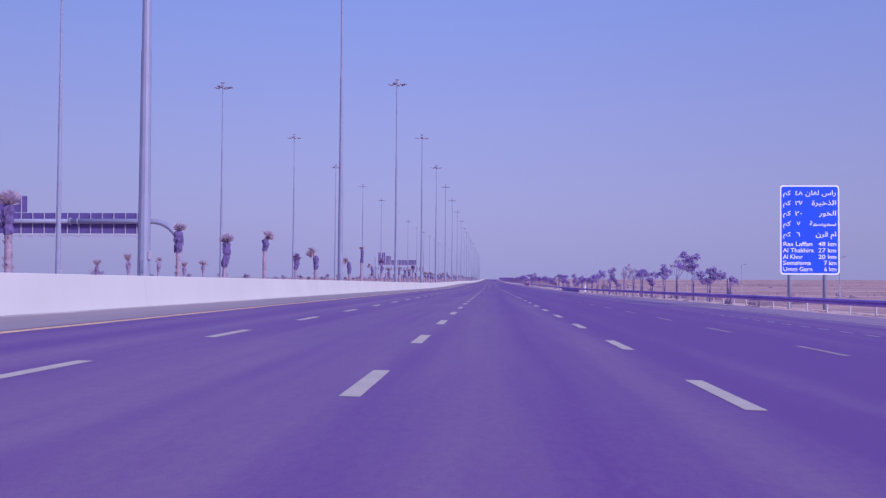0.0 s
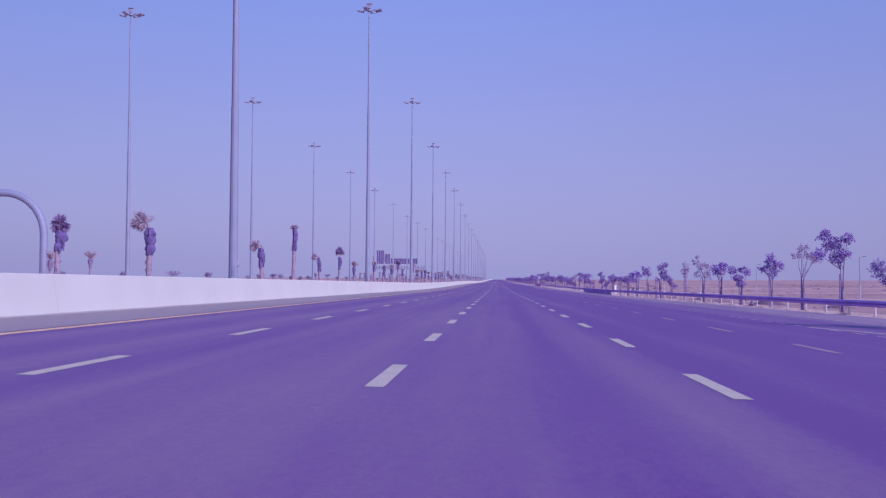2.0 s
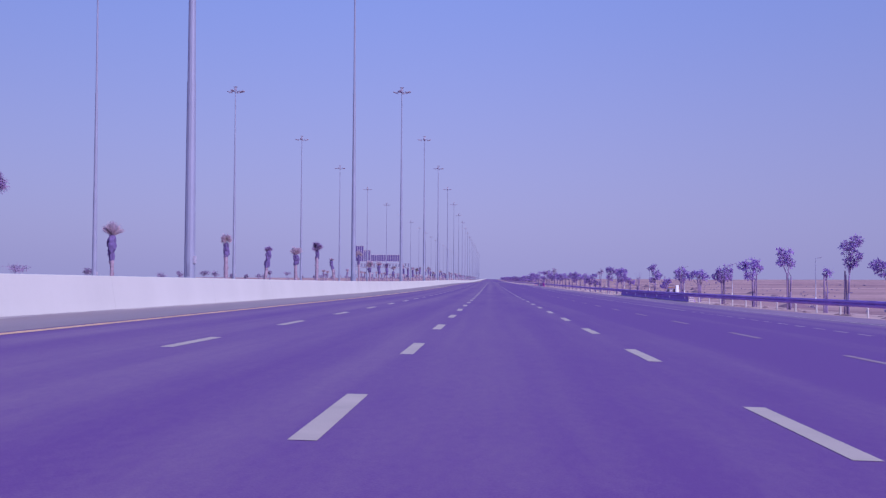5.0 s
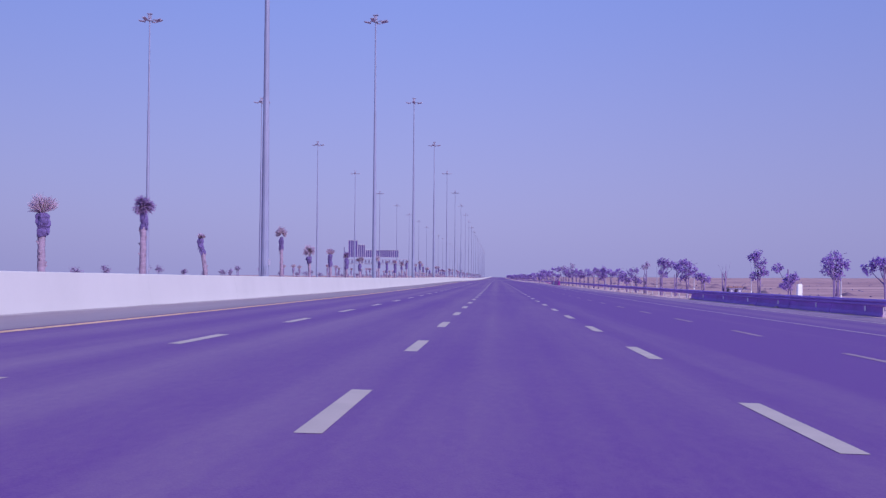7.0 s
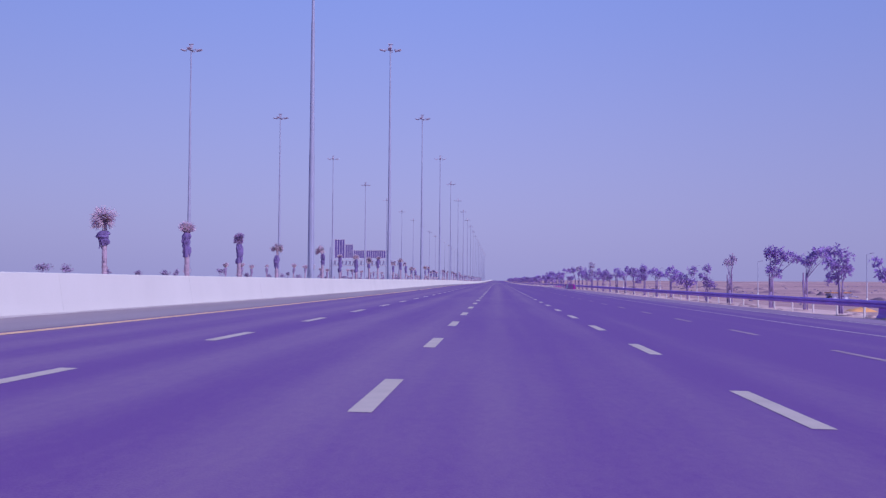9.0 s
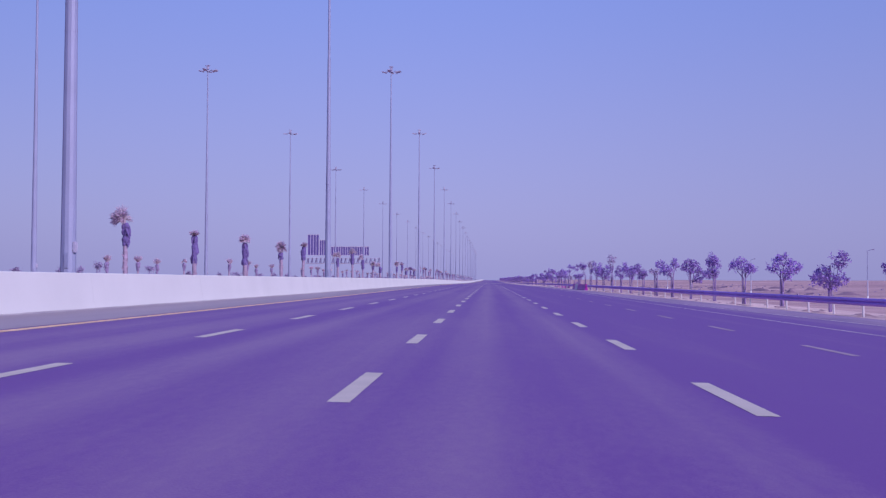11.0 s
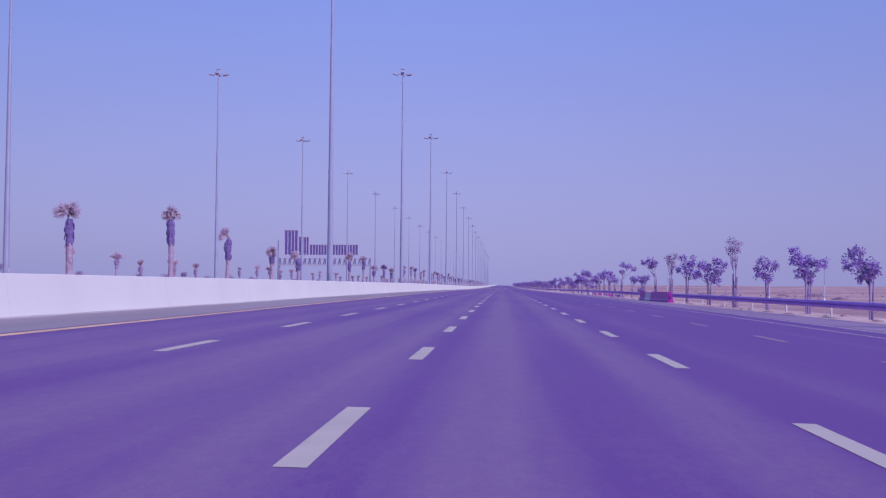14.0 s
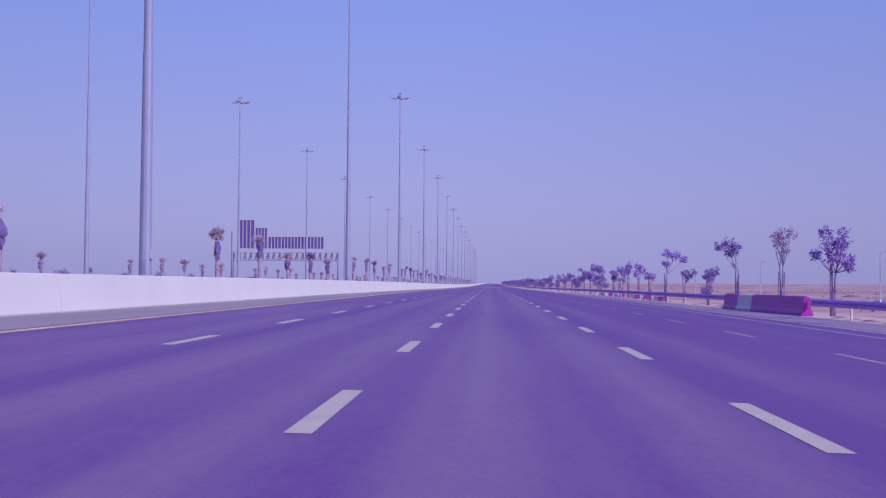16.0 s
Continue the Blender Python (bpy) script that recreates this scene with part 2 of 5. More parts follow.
SCRUB = material("desert_scrub", (0.30, 0.23, 0.40), 0.9, vary=0.3, size=0.6, fine=12, rand=0.3)


# ---------------------------------------------------------------- the lie of the land
SLOPES = [(-828.0, 0.0), (-27.6, -0.002748), (82.8, -0.0035), (165.6, -0.003688), (248.4, 0.00018), (331.2, 0.001974), (414.0, 0.001271), (524.4, -0.00068), (662.4, -0.000217), (855.6, 0.001449), (1104.0, 0.002536), (2346.0, 0.002536), (2760.0, 0.0), (8280.0, 0.0)]
_ys = np.arange(-840.0, 8280.0, 4.0)
_zs = np.concatenate([[0.0], np.cumsum(np.interp(_ys[:-1] + 2.0, [a for a, _ in SLOPES], [b for _, b in SLOPES]) * 4.0)])
_zs -= np.interp(0.0, _ys, _zs)
FALL = 0.0207


def rise(y):
    """Height of the road's long profile."""
    return float(np.interp(y, _ys, _zs))


def road_z(x, y):
    return rise(y) - FALL * x


def rail_x(y):
    """Line of the roadside barrier, which closes in as the slip lane runs out."""
    return float(np.interp(y, [-414, 96.6, 234.6, 393.3, 455.4, 4140], [18.2, 18.1, 16.0, 14.3, 13.8, 13.8]))


def edge_x(y):
    """Solid edge line."""
    return float(np.interp(y, [-414, 82.8, 207, 269.1, 331.2, 400.2, 552, 4140], [13.3, 13.25, 13.15, 12.3, 10.6, 10.5, 10.3, 10.3]))


def pave_x(y):
    return rail_x(y) - 1.0


def ground_z(x, y):
    if x > 0:
        e = pave_x(y)
        z = road_z(min(x, e), y) - 0.05
        if x > e:
            z -= min((x - e) * 0.03, 0.25)
        return z
    return road_z(max(x, -12.0), y) - 0.06 - 0.02 * min(max(-12.0 - x, 0), 10)


def stations(a, b, near, grow=1.12, start=0.0):
    out, y, step = [], start, near
    while y < b:
        out.append(y)
        step = near if y < 720 else step * grow
        y += step
    out.append(b)
    y, step = start - near, near
    while y > a:
        out.insert(0, y)
        step *= 1.3
        y -= step
    out.insert(0, a)
    return out


def mesh_object(name, verts, faces, mat, parent=None, label="", smooth=False):
    me = bpy.data.meshes.new(name)
    me.from_pydata(verts, [], faces)
    me.update()
    if smooth:
        me.polygons.foreach_set("use_smooth", [True] * len(me.polygons))
    me.materials.append(mat)
    ob = new(name, me)
    if parent:
        ob.parent = parent
    if label:
        ob["label"] = label
    return ob


def part(name, bm, mat, parent=None, label="", smooth=False):
    me = bpy.data.meshes.new(name)
    bmesh.ops.recalc_face_normals(bm, faces=bm.faces)
    bm.to_mesh(me)
    bm.free()
    if smooth:
        me.polygons.foreach_set("use_smooth", [True] * len(me.polygons))
    me.materials.append(mat)
    ob = new(name, me)
    if parent:
        ob.parent = parent
    if label:
        ob["label"] = label
    return ob


def ribbon(name, profile, ys, mat, parent=None, closed=False, label="", smooth=False):
    """Sweeps a cross section along the road: profile(y) gives (x, z) pairs."""
    verts, faces = [], []
    n = len(profile(ys[0]))
    for y in ys:
        verts += [(x, y, z) for x, z in profile(y)]
    for i in range(len(ys) - 1):
        for j in range(n if closed else n - 1):
            a, b = i * n + j, i * n + (j + 1) % n
            faces.append((a, b, b + n, a + n))
    if closed:
        faces += [tuple(range(n))[::-1], tuple((len(ys) - 1) * n + j for j in range(n))]
    return mesh_object(name, verts, faces, mat, parent, label, smooth)


def tube(bm, a, b, r0, r1, sides=10, caps=True):
    a, b = Vector(a), Vector(b)
    d = b - a
    m = Matrix.Translation((a + b) / 2) @ d.to_track_quat("Z", "Y").to_matrix().to_4x4()
    bmesh.ops.create_cone(bm, cap_ends=caps, segments=sides, radius1=r0, radius2=r1, depth=d.length, matrix=m)
    return bm


def box(bm, centre, size, turn=(0, 0, 0), bevel=0.0):
    m = pose(*centre, *turn) @ Matrix.Diagonal((*size, 1))
    got = bmesh.ops.create_cube(bm, size=1, matrix=m)
    if bevel:
        edges = list({e for v in got["verts"] for e in v.link_edges})
        bmesh.ops.bevel(bm, geom=edges, offset=bevel, segments=2, affect="EDGES")
    return bm


# ---------------------------------------------------------------- ground and road
XS = [-4500, -2500, -1200, -600, -300, -150, -90, -60, -45, -32, -22, -16, -12, -8, 0, 6, 10, 12, 14, 16, 18, 20, 24, 30, 38, 50, 66, 90, 130, 165, 200, 250, 300, 370, 450, 550, 670, 800, 1000, 1400, 2600, 4500]
YS = stations(-300, 4700, 8.0)


def dune(x, y):
    """Low swells of the open desert."""
    away = min(max((abs(x) - 24) / 60, 0), 1)
    far = min(max((math.hypot(x, y) - 300) / 900, 0), 1)
    return away * (0.25 * noise.noise((x / 22, y / 30, 0)) + far * (2.8 * (noise.noise((x / 320, y / 420, 4)) + 0.35) + 1.6 * noise.noise((x / 110, y / 260, 9))))


gv, gf = [], []
for y in YS:
    gv += [(x, y, ground_z(x, y) + dune(x, y)) for x in XS]
nx = len(XS)
for i in range(len(YS) - 1):
    for j in range(nx - 1):
        a = i * nx + j
        gf.append((a, a + 1, a + 1 + nx, a + nx))
ground = tagged(mesh_object("ground", gv, gf, SAND, smooth=True), "dry sandy desert ground with low swells", "ground", kind="structure")

verge_ys = [y for y in YS if y < 1240]
tagged(ribbon("verge", lambda y: [(pave_x(y) - 0.1, ground_z(pave_x(y) - 0.1, y) + 0.03), (pave_x(y) + 0.5, ground_z(pave_x(y) + 0.5, y) + 0.03),
                                  (rail_x(y) + 0.9, ground_z(rail_x(y) + 0.9, y) + 0.035), (rail_x(y) + 3.5, ground_z(rail_x(y) + 3.5, y) + 0.03), (rail_x(y) + 6.5, ground_z(rail_x(y) + 6.5, y) - 0.06)], verge_ys, VERGE, smooth=True),
       "pale rough sand verge under the guard rail", "verge", kind="structure")
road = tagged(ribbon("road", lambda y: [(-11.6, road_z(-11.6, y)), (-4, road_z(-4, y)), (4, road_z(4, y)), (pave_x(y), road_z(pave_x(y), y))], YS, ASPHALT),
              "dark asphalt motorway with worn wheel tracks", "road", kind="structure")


def strip(name, x0, x1, ys, mat, parent, lift=0.006, label=""):
    f0 = x0 if callable(x0) else (lambda y: x0)
    f1 = x1 if callable(x1) else (lambda y: x1)
    return ribbon(name, lambda y: [(f0(y), road_z(f0(y), y) + lift), (f1(y), road_z(f1(y), y) + lift)], ys, mat, parent, label=label)


strip("hard_shoulder", -11.5, -8.75, YS, SHOULDER, road, 0.004, "paler dusty asphalt shoulder beside the wall")
strip("pale_far_stretch", -8.3, 10.0, [811 + 7 * i for i in range(8)], SHOULDER, road, 0.004, "paler stretch of road far ahead")
strip("yellow_edge_line", -8.62, -8.36, YS, YELLOW, road, 0.004, "worn yellow edge line")
strip("white_edge_line", lambda y: edge_x(y) - 0.085, lambda y: edge_x(y) + 0.085, YS, EDGEPAINT, road, 0.004, "faded white edge line")

strip("outer_shoulder", lambda y: edge_x(y) + 0.3, lambda y: pave_x(y) - 0.02, YS, OUTER, road, 0.004, "dusty paler asphalt beside the guard rail")
# broken lane lines: marks 3 m long every 9 m, nearly in step on all lines
PERIOD, MARK, FIRST = 9.0449, 3.0722, 10.0412
NEAR_MARKS = 49


def flat_marks(name, x, spans, mat, parent, lift=0.0035, half=0.1):
    """Many marks of one line in one mesh."""
    verts, faces = [], []
    for a, b in spans:
        i = len(verts)
        verts += [(x - half, a, road_z(x - half, a) + lift), (x + half, a, road_z(x + half, a) + lift),
                  (x + half, b, road_z(x + half, b) + lift), (x - half, b, road_z(x - half, b) + lift)]
        faces.append((i, i + 1, i + 2, i + 3))
    return mesh_object(name, verts, faces, mat, parent)


for x, slip, mat in ((-4.945, 0.16, PAINT), (-1.288, 0.0, PAINT), (2.369, -0.14, PAINT), (6.025, -0.28, FADED)):
    for k in range(-1, NEAR_MARKS):
        y = FIRST + slip + k * PERIOD
        flat_marks("lane_mark", x, [(y, y + MARK)], mat, road, half=0.075 if mat is FADED else 0.1)
    rest = [FIRST + slip + k * PERIOD for k in [*range(-25, -1), *range(NEAR_MARKS, 220)]]
    tagged(flat_marks("far_lane_marks", x, [(y, y + MARK) for y in rest], mat, road, half=0.075 if mat is FADED else 0.1), kind="stuff")
tagged(flat_marks("dotted_slip_line", 9.6, [(y * 2.0 - 0.46, y * 2.0 + 0.71) for y in range(-20, 83)], EDGEPAINT, road, half=0.045), kind="stuff")


strip("nose_line", lambda y: 13.3 - (y - 61.5) * 0.224 - 0.1, lambda y: 13.3 - (y - 61.5) * 0.224 + 0.1, [61.5 + 1.7 * i for i in range(11)], PAINT, road, 0.005, "slanting white line where the slip lane opens")
# scraps of pale grit left in the middle lane
grit = random.Random(8)
verts, faces = [], []
for x, y in ((3.33, 57.4), (3.49, 57.3), (3.63, 57.35), (3.42, 56.4), (3.67, 55.7), (3.4, 54.8), (1.35, 55.3), (3.34, 49.7), (3.28, 48.5), (3.32, 47.9), (2.89, 310.2)):
    for _ in range(2):
        px, py, r = x + grit.uniform(-0.06, 0.06), y + grit.uniform(-0.1, 0.1), grit.uniform(0.006, 0.014)
        z, k = road_z(px, py), len(verts)
        verts += [(px - r, py, z), (px, py - r * 1.6, z), (px + r, py, z), (px, py + r * 1.6, z), (px, py, z + r * 0.7)]
        faces += [(k, k + 1, k + 4), (k + 1, k + 2, k + 4), (k + 2, k + 3, k + 4), (k + 3, k, k + 4)]
tagged(mesh_object("pale_grit", verts, faces, SHOULDER, road), kind="stuff")


def slip_x(y):
    """Solid line that follows on from the dots."""
    return float(np.interp(y, [165.6, 241.5, 331.2, 4140], [9.6, 9.38, 9.3, 9.3]))


strip("slip_edge_line", lambda y: slip_x(y) - 0.055, lambda y: slip_x(y) + 0.055, [166.3 + i * 8 for i in range(97)], EDGEPAINT, road, 0.004, "thin white line at the end of the slip lane")


# ---------------------------------------------------------------- white median wall
WALL_X = -11.32


def wall_section(y):
    z, x = road_z(WALL_X, y), WALL_X
    return [(x + 0.02, z - 0.1), (x + 0.015, z + 0.06), (x - 0.025, z + 0.28), (x - 0.14, z + 1.025), (x - 0.16, z + 1.045),
            (x - 0.34, z + 1.045), (x - 0.36, z + 1.02), (x - 0.46, z + 0.25), (x - 0.56, z - 0.3)]


wall = tagged(new("wall_median"), "continuous white-painted concrete safety wall along the central reserve", "wall", kind="structure")
PANEL = 12.0
for k in range(-2, 42):
    y = k * PANEL
    ribbon("wall_panel", wall_section, [y + 0.006, y + 4, y + 8, y + PANEL - 0.006], WALL, wall, closed=True)
tagged(ribbon("far_wall_panels", wall_section, [y for y in YS if y > 42 * PANEL + 1] and [42 * PANEL] + [y for y in YS if y > 42 * PANEL + 1], WALL, wall, closed=True), kind="stuff")


# blown sand along the foot of the wall
def drift_edge(y):
    return WALL_X + 0.06 + 0.16 * max(0.0, 0.5 + noise.noise((y / 2.3, 4.0, 0.0)) + 0.5 * noise.noise((y / 0.6, 9.0, 0.0)))


drift_ys = [-8 + 0.5 * i for i in range(900)]
tagged(ribbon("sand_drift", lambda y: [(WALL_X - 0.02, road_z(WALL_X, y) + 0.05), (drift_edge(y), road_z(drift_edge(y), y) + 0.009)], drift_ys, DUST, wall, label="thin drift of pale sand"), kind="stuff")


# ---------------------------------------------------------------- lighting masts
def lighting_mast(with_door=True):
    mast = new("lighting_mast")
    H = 30.3
    bm = bmesh.new()
    tube(bm, (0, 0, -0.4), (0, 0, 10.2), 0.262, 0.198, 12, False)
    part("lower_shaft", bm, POLE, mast)
    bm = bmesh.new()
    tube(bm, (0, 0, 9.9), (0, 0, 20), 0.186, 0.13, 12, False)
    part("middle_shaft", bm, POLE, mast)
    bm = bmesh.new()
    tube(bm, (0, 0, 19.9), (0, 0, H), 0.112, 0.075, 12, False)
    part("upper_shaft", bm, POLE, mast)
    bm = bmesh.new()
    tube(bm, (0, 0, 0.0), (0, 0, 0.06), 0.42, 0.42, 16)
    for a in range(8):
        c, s = math.cos(a * math.pi / 4), math.sin(a * math.pi / 4)
        tube(bm, (0.35 * c, 0.35 * s, 0.05), (0.35 * c, 0.35 * s, 0.14), 0.03, 0.03, 6)
    part("base_plate", bm, POLE, mast)
    bm = bmesh.new()
    box(bm, (0.06, -0.25, 1.55), (0.16, 0.05, 0.5), bevel=0.015)
    part("service_door", bm, POLE, mast)
    for z, r in ((9.15, 0.212), (10.05, 0.204), (19.95, 0.137)):
        bm = bmesh.new()
        tube(bm, (0, 0, z), (0, 0, z + 0.07), r, r, 12)
        part("joint_ring", bm, POLE, mast)
    bm = bmesh.new()
    box(bm, (0.27, -0.06, 2.0), (0.12, 0.16, 0.36), bevel=0.02)
    part("control_box", bm, STEEL, mast, "pale control box")
    # lamp carriage: ring, four arms and floodlights, hoist head on top
    bm = bmesh.new()
    tube(bm, (0, 0, H - 0.05), (0, 0, H + 0.1), 0.28, 0.28, 14)
    for a in range(4):
        c, s = math.cos(a * math.pi / 2), math.sin(a * math.pi / 2)
        tube(bm, (0, 0, H + 0.03), (0.95 * c, 0.95 * s, H + 0.03), 0.035, 0.03, 6)
    part("carriage_ring", bm, POLE, mast)
    for i, (dx, dy, turn) in enumerate([(-1.0, 0.12, 0), (1.0, -0.12, 0), (0.98, 0.38, 14), (0.1, 1.0, 90), (-0.1, -1.0, 90)]):
        bm = bmesh.new()
        box(bm, (dx, dy, H + 0.0), (0.78, 0.42, 0.13), (6 if i % 2 else -6, 14 if dx < 0 else -14, turn), bevel=0.04)
        light = part("floodlight", bm, HOUSING, mast)
        bm = bmesh.new()
        box(bm, (dx * 0.62, dy * 0.62, H + 0.05), (0.2, 0.16, 0.16), (0, 0, turn), bevel=0.02)
        part("bracket", bm, POLE, light)
    bm = bmesh.new()
    box(bm, (0, 0, H + 0.42), (0.34, 0.3, 0.5), bevel=0.05)
    box(bm, (0, 0, H + 0.74), (0.62, 0.36, 0.1), bevel=0.03)
    part("hoist_head", bm, HOUSING, mast)
    return mast


first_mast = tagged(lighting_mast(), "tall tapered grey steel lighting mast with a crown of floodlights", "lamp post", "lighting masts along the central reserve")
# stations of the two rows, with height offsets fitting the heads to the view
NEAR_MASTS = {0: 43.5, 1: 101.3, 2: 161.3, 3: 221.6, 4: 280.5, 5: 339.0, 6: 399.0, 7: 462.0, 8: 522.5, 9: 584.0}
FAR_MASTS = {1: 99.0, 2: 160.0, 3: 219.3, 4: 278.9, 5: 338.7, 6: 396.9, 7: 461.3, 8: 526.3, 9: 590.0}
NEAR_LEVEL = {7: -0.3, 8: -0.95}
FAR_LEVEL = {2: -0.45, 3: -0.05, 4: 0.1, 5: 0.25, 6: 0.05, 7: -0.2, 8: -0.75}
masts = [(-13.86, NEAR_MASTS.get(k, 43.5 + 60.0 * k if k < 9 else 584.0 + 60.5 * (k - 9)), k, NEAR_LEVEL.get(k, -1.25 if k > 8 else 0.0)) for k in range(-1, 24)]
masts += [(-39.48, FAR_MASTS.get(k, 36.7 + 60.0 * k if k < 9 else 590.0 + 62.0 * (k - 9)), k, FAR_LEVEL.get(k, -0.6 if k > 8 else 0.0)) for k in range(-1, 24)]
for i, (x, y, k, level) in enumerate(masts):
    m = pose(x, y, ground_z(x, y) + level, 0, 0, (k * 37) % 24 - 12)
    if i == 0:
        first_mast.matrix_basis = m
    else:
        copy_thing(first_mast, m)


# ---------------------------------------------------------------- palms of the central reserve
def palm(rng, height, kind, size, bag, lean=0.0, off=0.0, neck=0.0, dark=False, girth=0.115, near=True):
    """Newly planted palm. kind: how the cut fronds stand; size: radius of the tuft; bag: length, upper and lower radius of the sacking."""
    tree = new("palm_tree")
    size *= 1.12
    girth *= 0.9
    tall = {"ball": 1.45, "mop": 1.15, "brush": 1.15, "side": 0.85, "tuft": 1.3}[kind] * size
    bag_len, bag_top, bag_low = bag[0], bag[1] * 0.88, bag[2] * 0.9
    head = height - tall - neck
    wrap0 = head - bag_len
    bend, curl = rng.uniform(-0.25, 0.25), rng.uniform(-0.2, 0.2)

    def at(z):
        f = min(max(z, 0) / height, 1.1)
        return Vector((lean * f ** 1.6 + bend * 0.10 * math.sin(f * 3), curl * 0.3 * f, z))

    def lathe(name, rings, mat, sides=12, rough=0.0):
        verts, faces = [], []
        for z, r in rings:
            c = at(z)
            for j in range(sides):
                a = 2 * math.pi * j / sides
                rr = r * (1 + rough * noise.noise((c.x * 3 + math.cos(a) * 1.4 + height * 7, math.sin(a) * 1.4, z * 5.0)))
                verts.append((c.x + rr * math.cos(a), c.y + rr * math.sin(a), z))
        for i in range(len(rings) - 1):
            for j in range(sides):
                a, b = i * sides + j, i * sides + (j + 1) % sides
                faces.append((a, b, b + sides, a + sides))
        faces.append(tuple(range(sides))[::-1])
        faces.append(tuple((len(rings) - 1) * sides + j for j in range(sides)))
        return mesh_object(name, verts, faces, mat, tree, smooth=True)

    steps = 34 if near else 14
    rings = []
    for i in range(steps + 1):
        z = -0.3 + (wrap0 + 0.45) * i / steps
        rings.append((z, girth * (1.06 - 0.16 * i / steps) + (0.012 if i % 2 else 0.0) + (0.03 if i < 2 else 0)))
    trunk = lathe("trunk", rings, BARK, rough=0.22)
    # cut frond stubs below the sacking
    for _ in range(9 if near else 0):
        bm = bmesh.new()
        z, a = wrap0 - rng.uniform(0.02, 1.5), rng.uniform(0, 6.28)
        c = at(z)
        d = Vector((math.cos(a), math.sin(a), 0))
        tube(bm, c + d * girth * 0.7, c + d * (girth + 0.05) + Vector((0, 0, 0.1)), 0.035, 0.018, 6)
        part("frond_stub", bm, BARK, trunk)
    # sacking: a loose torn bag, tied in once or twice, sagging to one side
    n, sides = 20, 18
    tie, tie2, sag = rng.uniform(0.25, 0.45), rng.uniform(0.6, 0.85), rng.uniform(0, 6.28)
    lump = rng.uniform(0.02, 0.08)
    verts, faces = [], []
    for i in range(n + 1):
        f = i / n
        z = wrap0 + (head + 0.05 - wrap0) * f
        r = bag_low + (bag_top - bag_low) * min(f * 1.5, 1) ** 0.7
        r *= 1 - 0.25 * math.exp(-((f - tie) / 0.07) ** 2) - 0.15 * math.exp(-((f - tie2) / 0.06) ** 2)
        r *= 1.0 if f < 0.72 else 1.0 - 6.5 * (f - 0.72) ** 2
        c = at(z) + Vector((math.cos(sag), math.sin(sag), 0)) * lump * math.exp(-((f - 0.55) / 0.25) ** 2)
        for j in range(sides):
            a = 2 * math.pi * j / sides
            fold = 1 + 0.30 * noise.noise((math.cos(a) * 1.5 + height * 9, math.sin(a) * 1.5, z * 2.4)) + 0.30 * noise.noise((math.cos(a) * 4 + z * 1.5, math.sin(a) * 4 + height, z * 3.0)) + 0.16 * noise.noise((math.cos(a) * 9, math.sin(a) * 9, z * 9 + height))
            verts.append((c.x + r * fold * math.cos(a), c.y + r * fold * math.sin(a), z + 0.12 * noise.noise((math.cos(a) * 2, math.sin(a) * 2, height)) * (f < 0.1)))
    for i in range(n):
        for j in range(sides):
            a, b = i * sides + j, i * sides + (j + 1) % sides
            faces.append((a, b, b + sides, a + sides))
    faces += [tuple(range(sides))[::-1], tuple(n * sides + j for j in range(sides))]
    cloth = WRAP if near else FARWRAP
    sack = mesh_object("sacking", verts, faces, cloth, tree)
    bm = bmesh.new()
    c = at(wrap0 + bag_len * tie)
    tube(bm, c - Vector((0, 0, 0.015)), c + Vector((0, 0, 0.015)), bag_low * 0.95, bag_low * 0.95, 14, False)
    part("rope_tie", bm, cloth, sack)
    for _ in range(5 if near else 1):
        bm = bmesh.new()
        f = rng.uniform(0.1, 0.85)
        c, a = at(wrap0 + f * bag_len), sag + rng.uniform(-1.6, 1.6)
        d, s = Vector((math.cos(a), math.sin(a), 0)), Vector((-math.sin(a), math.cos(a), 0))
        big, r = rng.uniform(0.5, 1.0), bag_low + (bag_top - bag_low) * f
        pts = [c + d * r * 0.75 + s * 0.10 + Vector((0, 0, 0.22 * big)), c + d * (r + 0.07 * big) + s * 0.05,
               c + d * (r + 0.06 * big) - s * 0.08 + Vector((0, 0, -0.26 * big)), c + d * r * 0.7 - s * 0.12 + Vector((0, 0, 0.05))]
        front = [bm.verts.new(q) for q in pts]
        back = [bm.verts.new(q - d * 0.03) for q in pts]
        bm.faces.new(front)
        bm.faces.new(back[::-1])
        for i in range(4):
            bm.faces.new((front[i], front[(i + 1) % 4], back[(i + 1) % 4], back[i]))
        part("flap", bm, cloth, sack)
    # bare frond stalks between the sacking and the tuft
    top = at(head + neck)
    heart = top + Vector((off * 0.7, 0, size * {"ball": 0.6, "mop": 0.5, "brush": -0.1, "side": 0.25, "tuft": -0.1}[kind]))
    if neck > 0 or kind == "side":
        bm = bmesh.new()
        for _ in range(9):
            a, r = rng.uniform(0, 6.28), rng.uniform(0.02, 0.07)
            tube(bm, at(head - 0.1) + Vector((r * math.cos(a), r * math.sin(a), 0)), heart + Vector((r * 1.5 * math.cos(a), r * 1.5 * math.sin(a), 0)), 0.016, 0.010, 5)
        part("frond_stalks", bm, FROND, tree, "pale bare frond stalks")
    # the tuft: stiff folded blades grouped in fans
    verts, faces = [], []
    fans = []
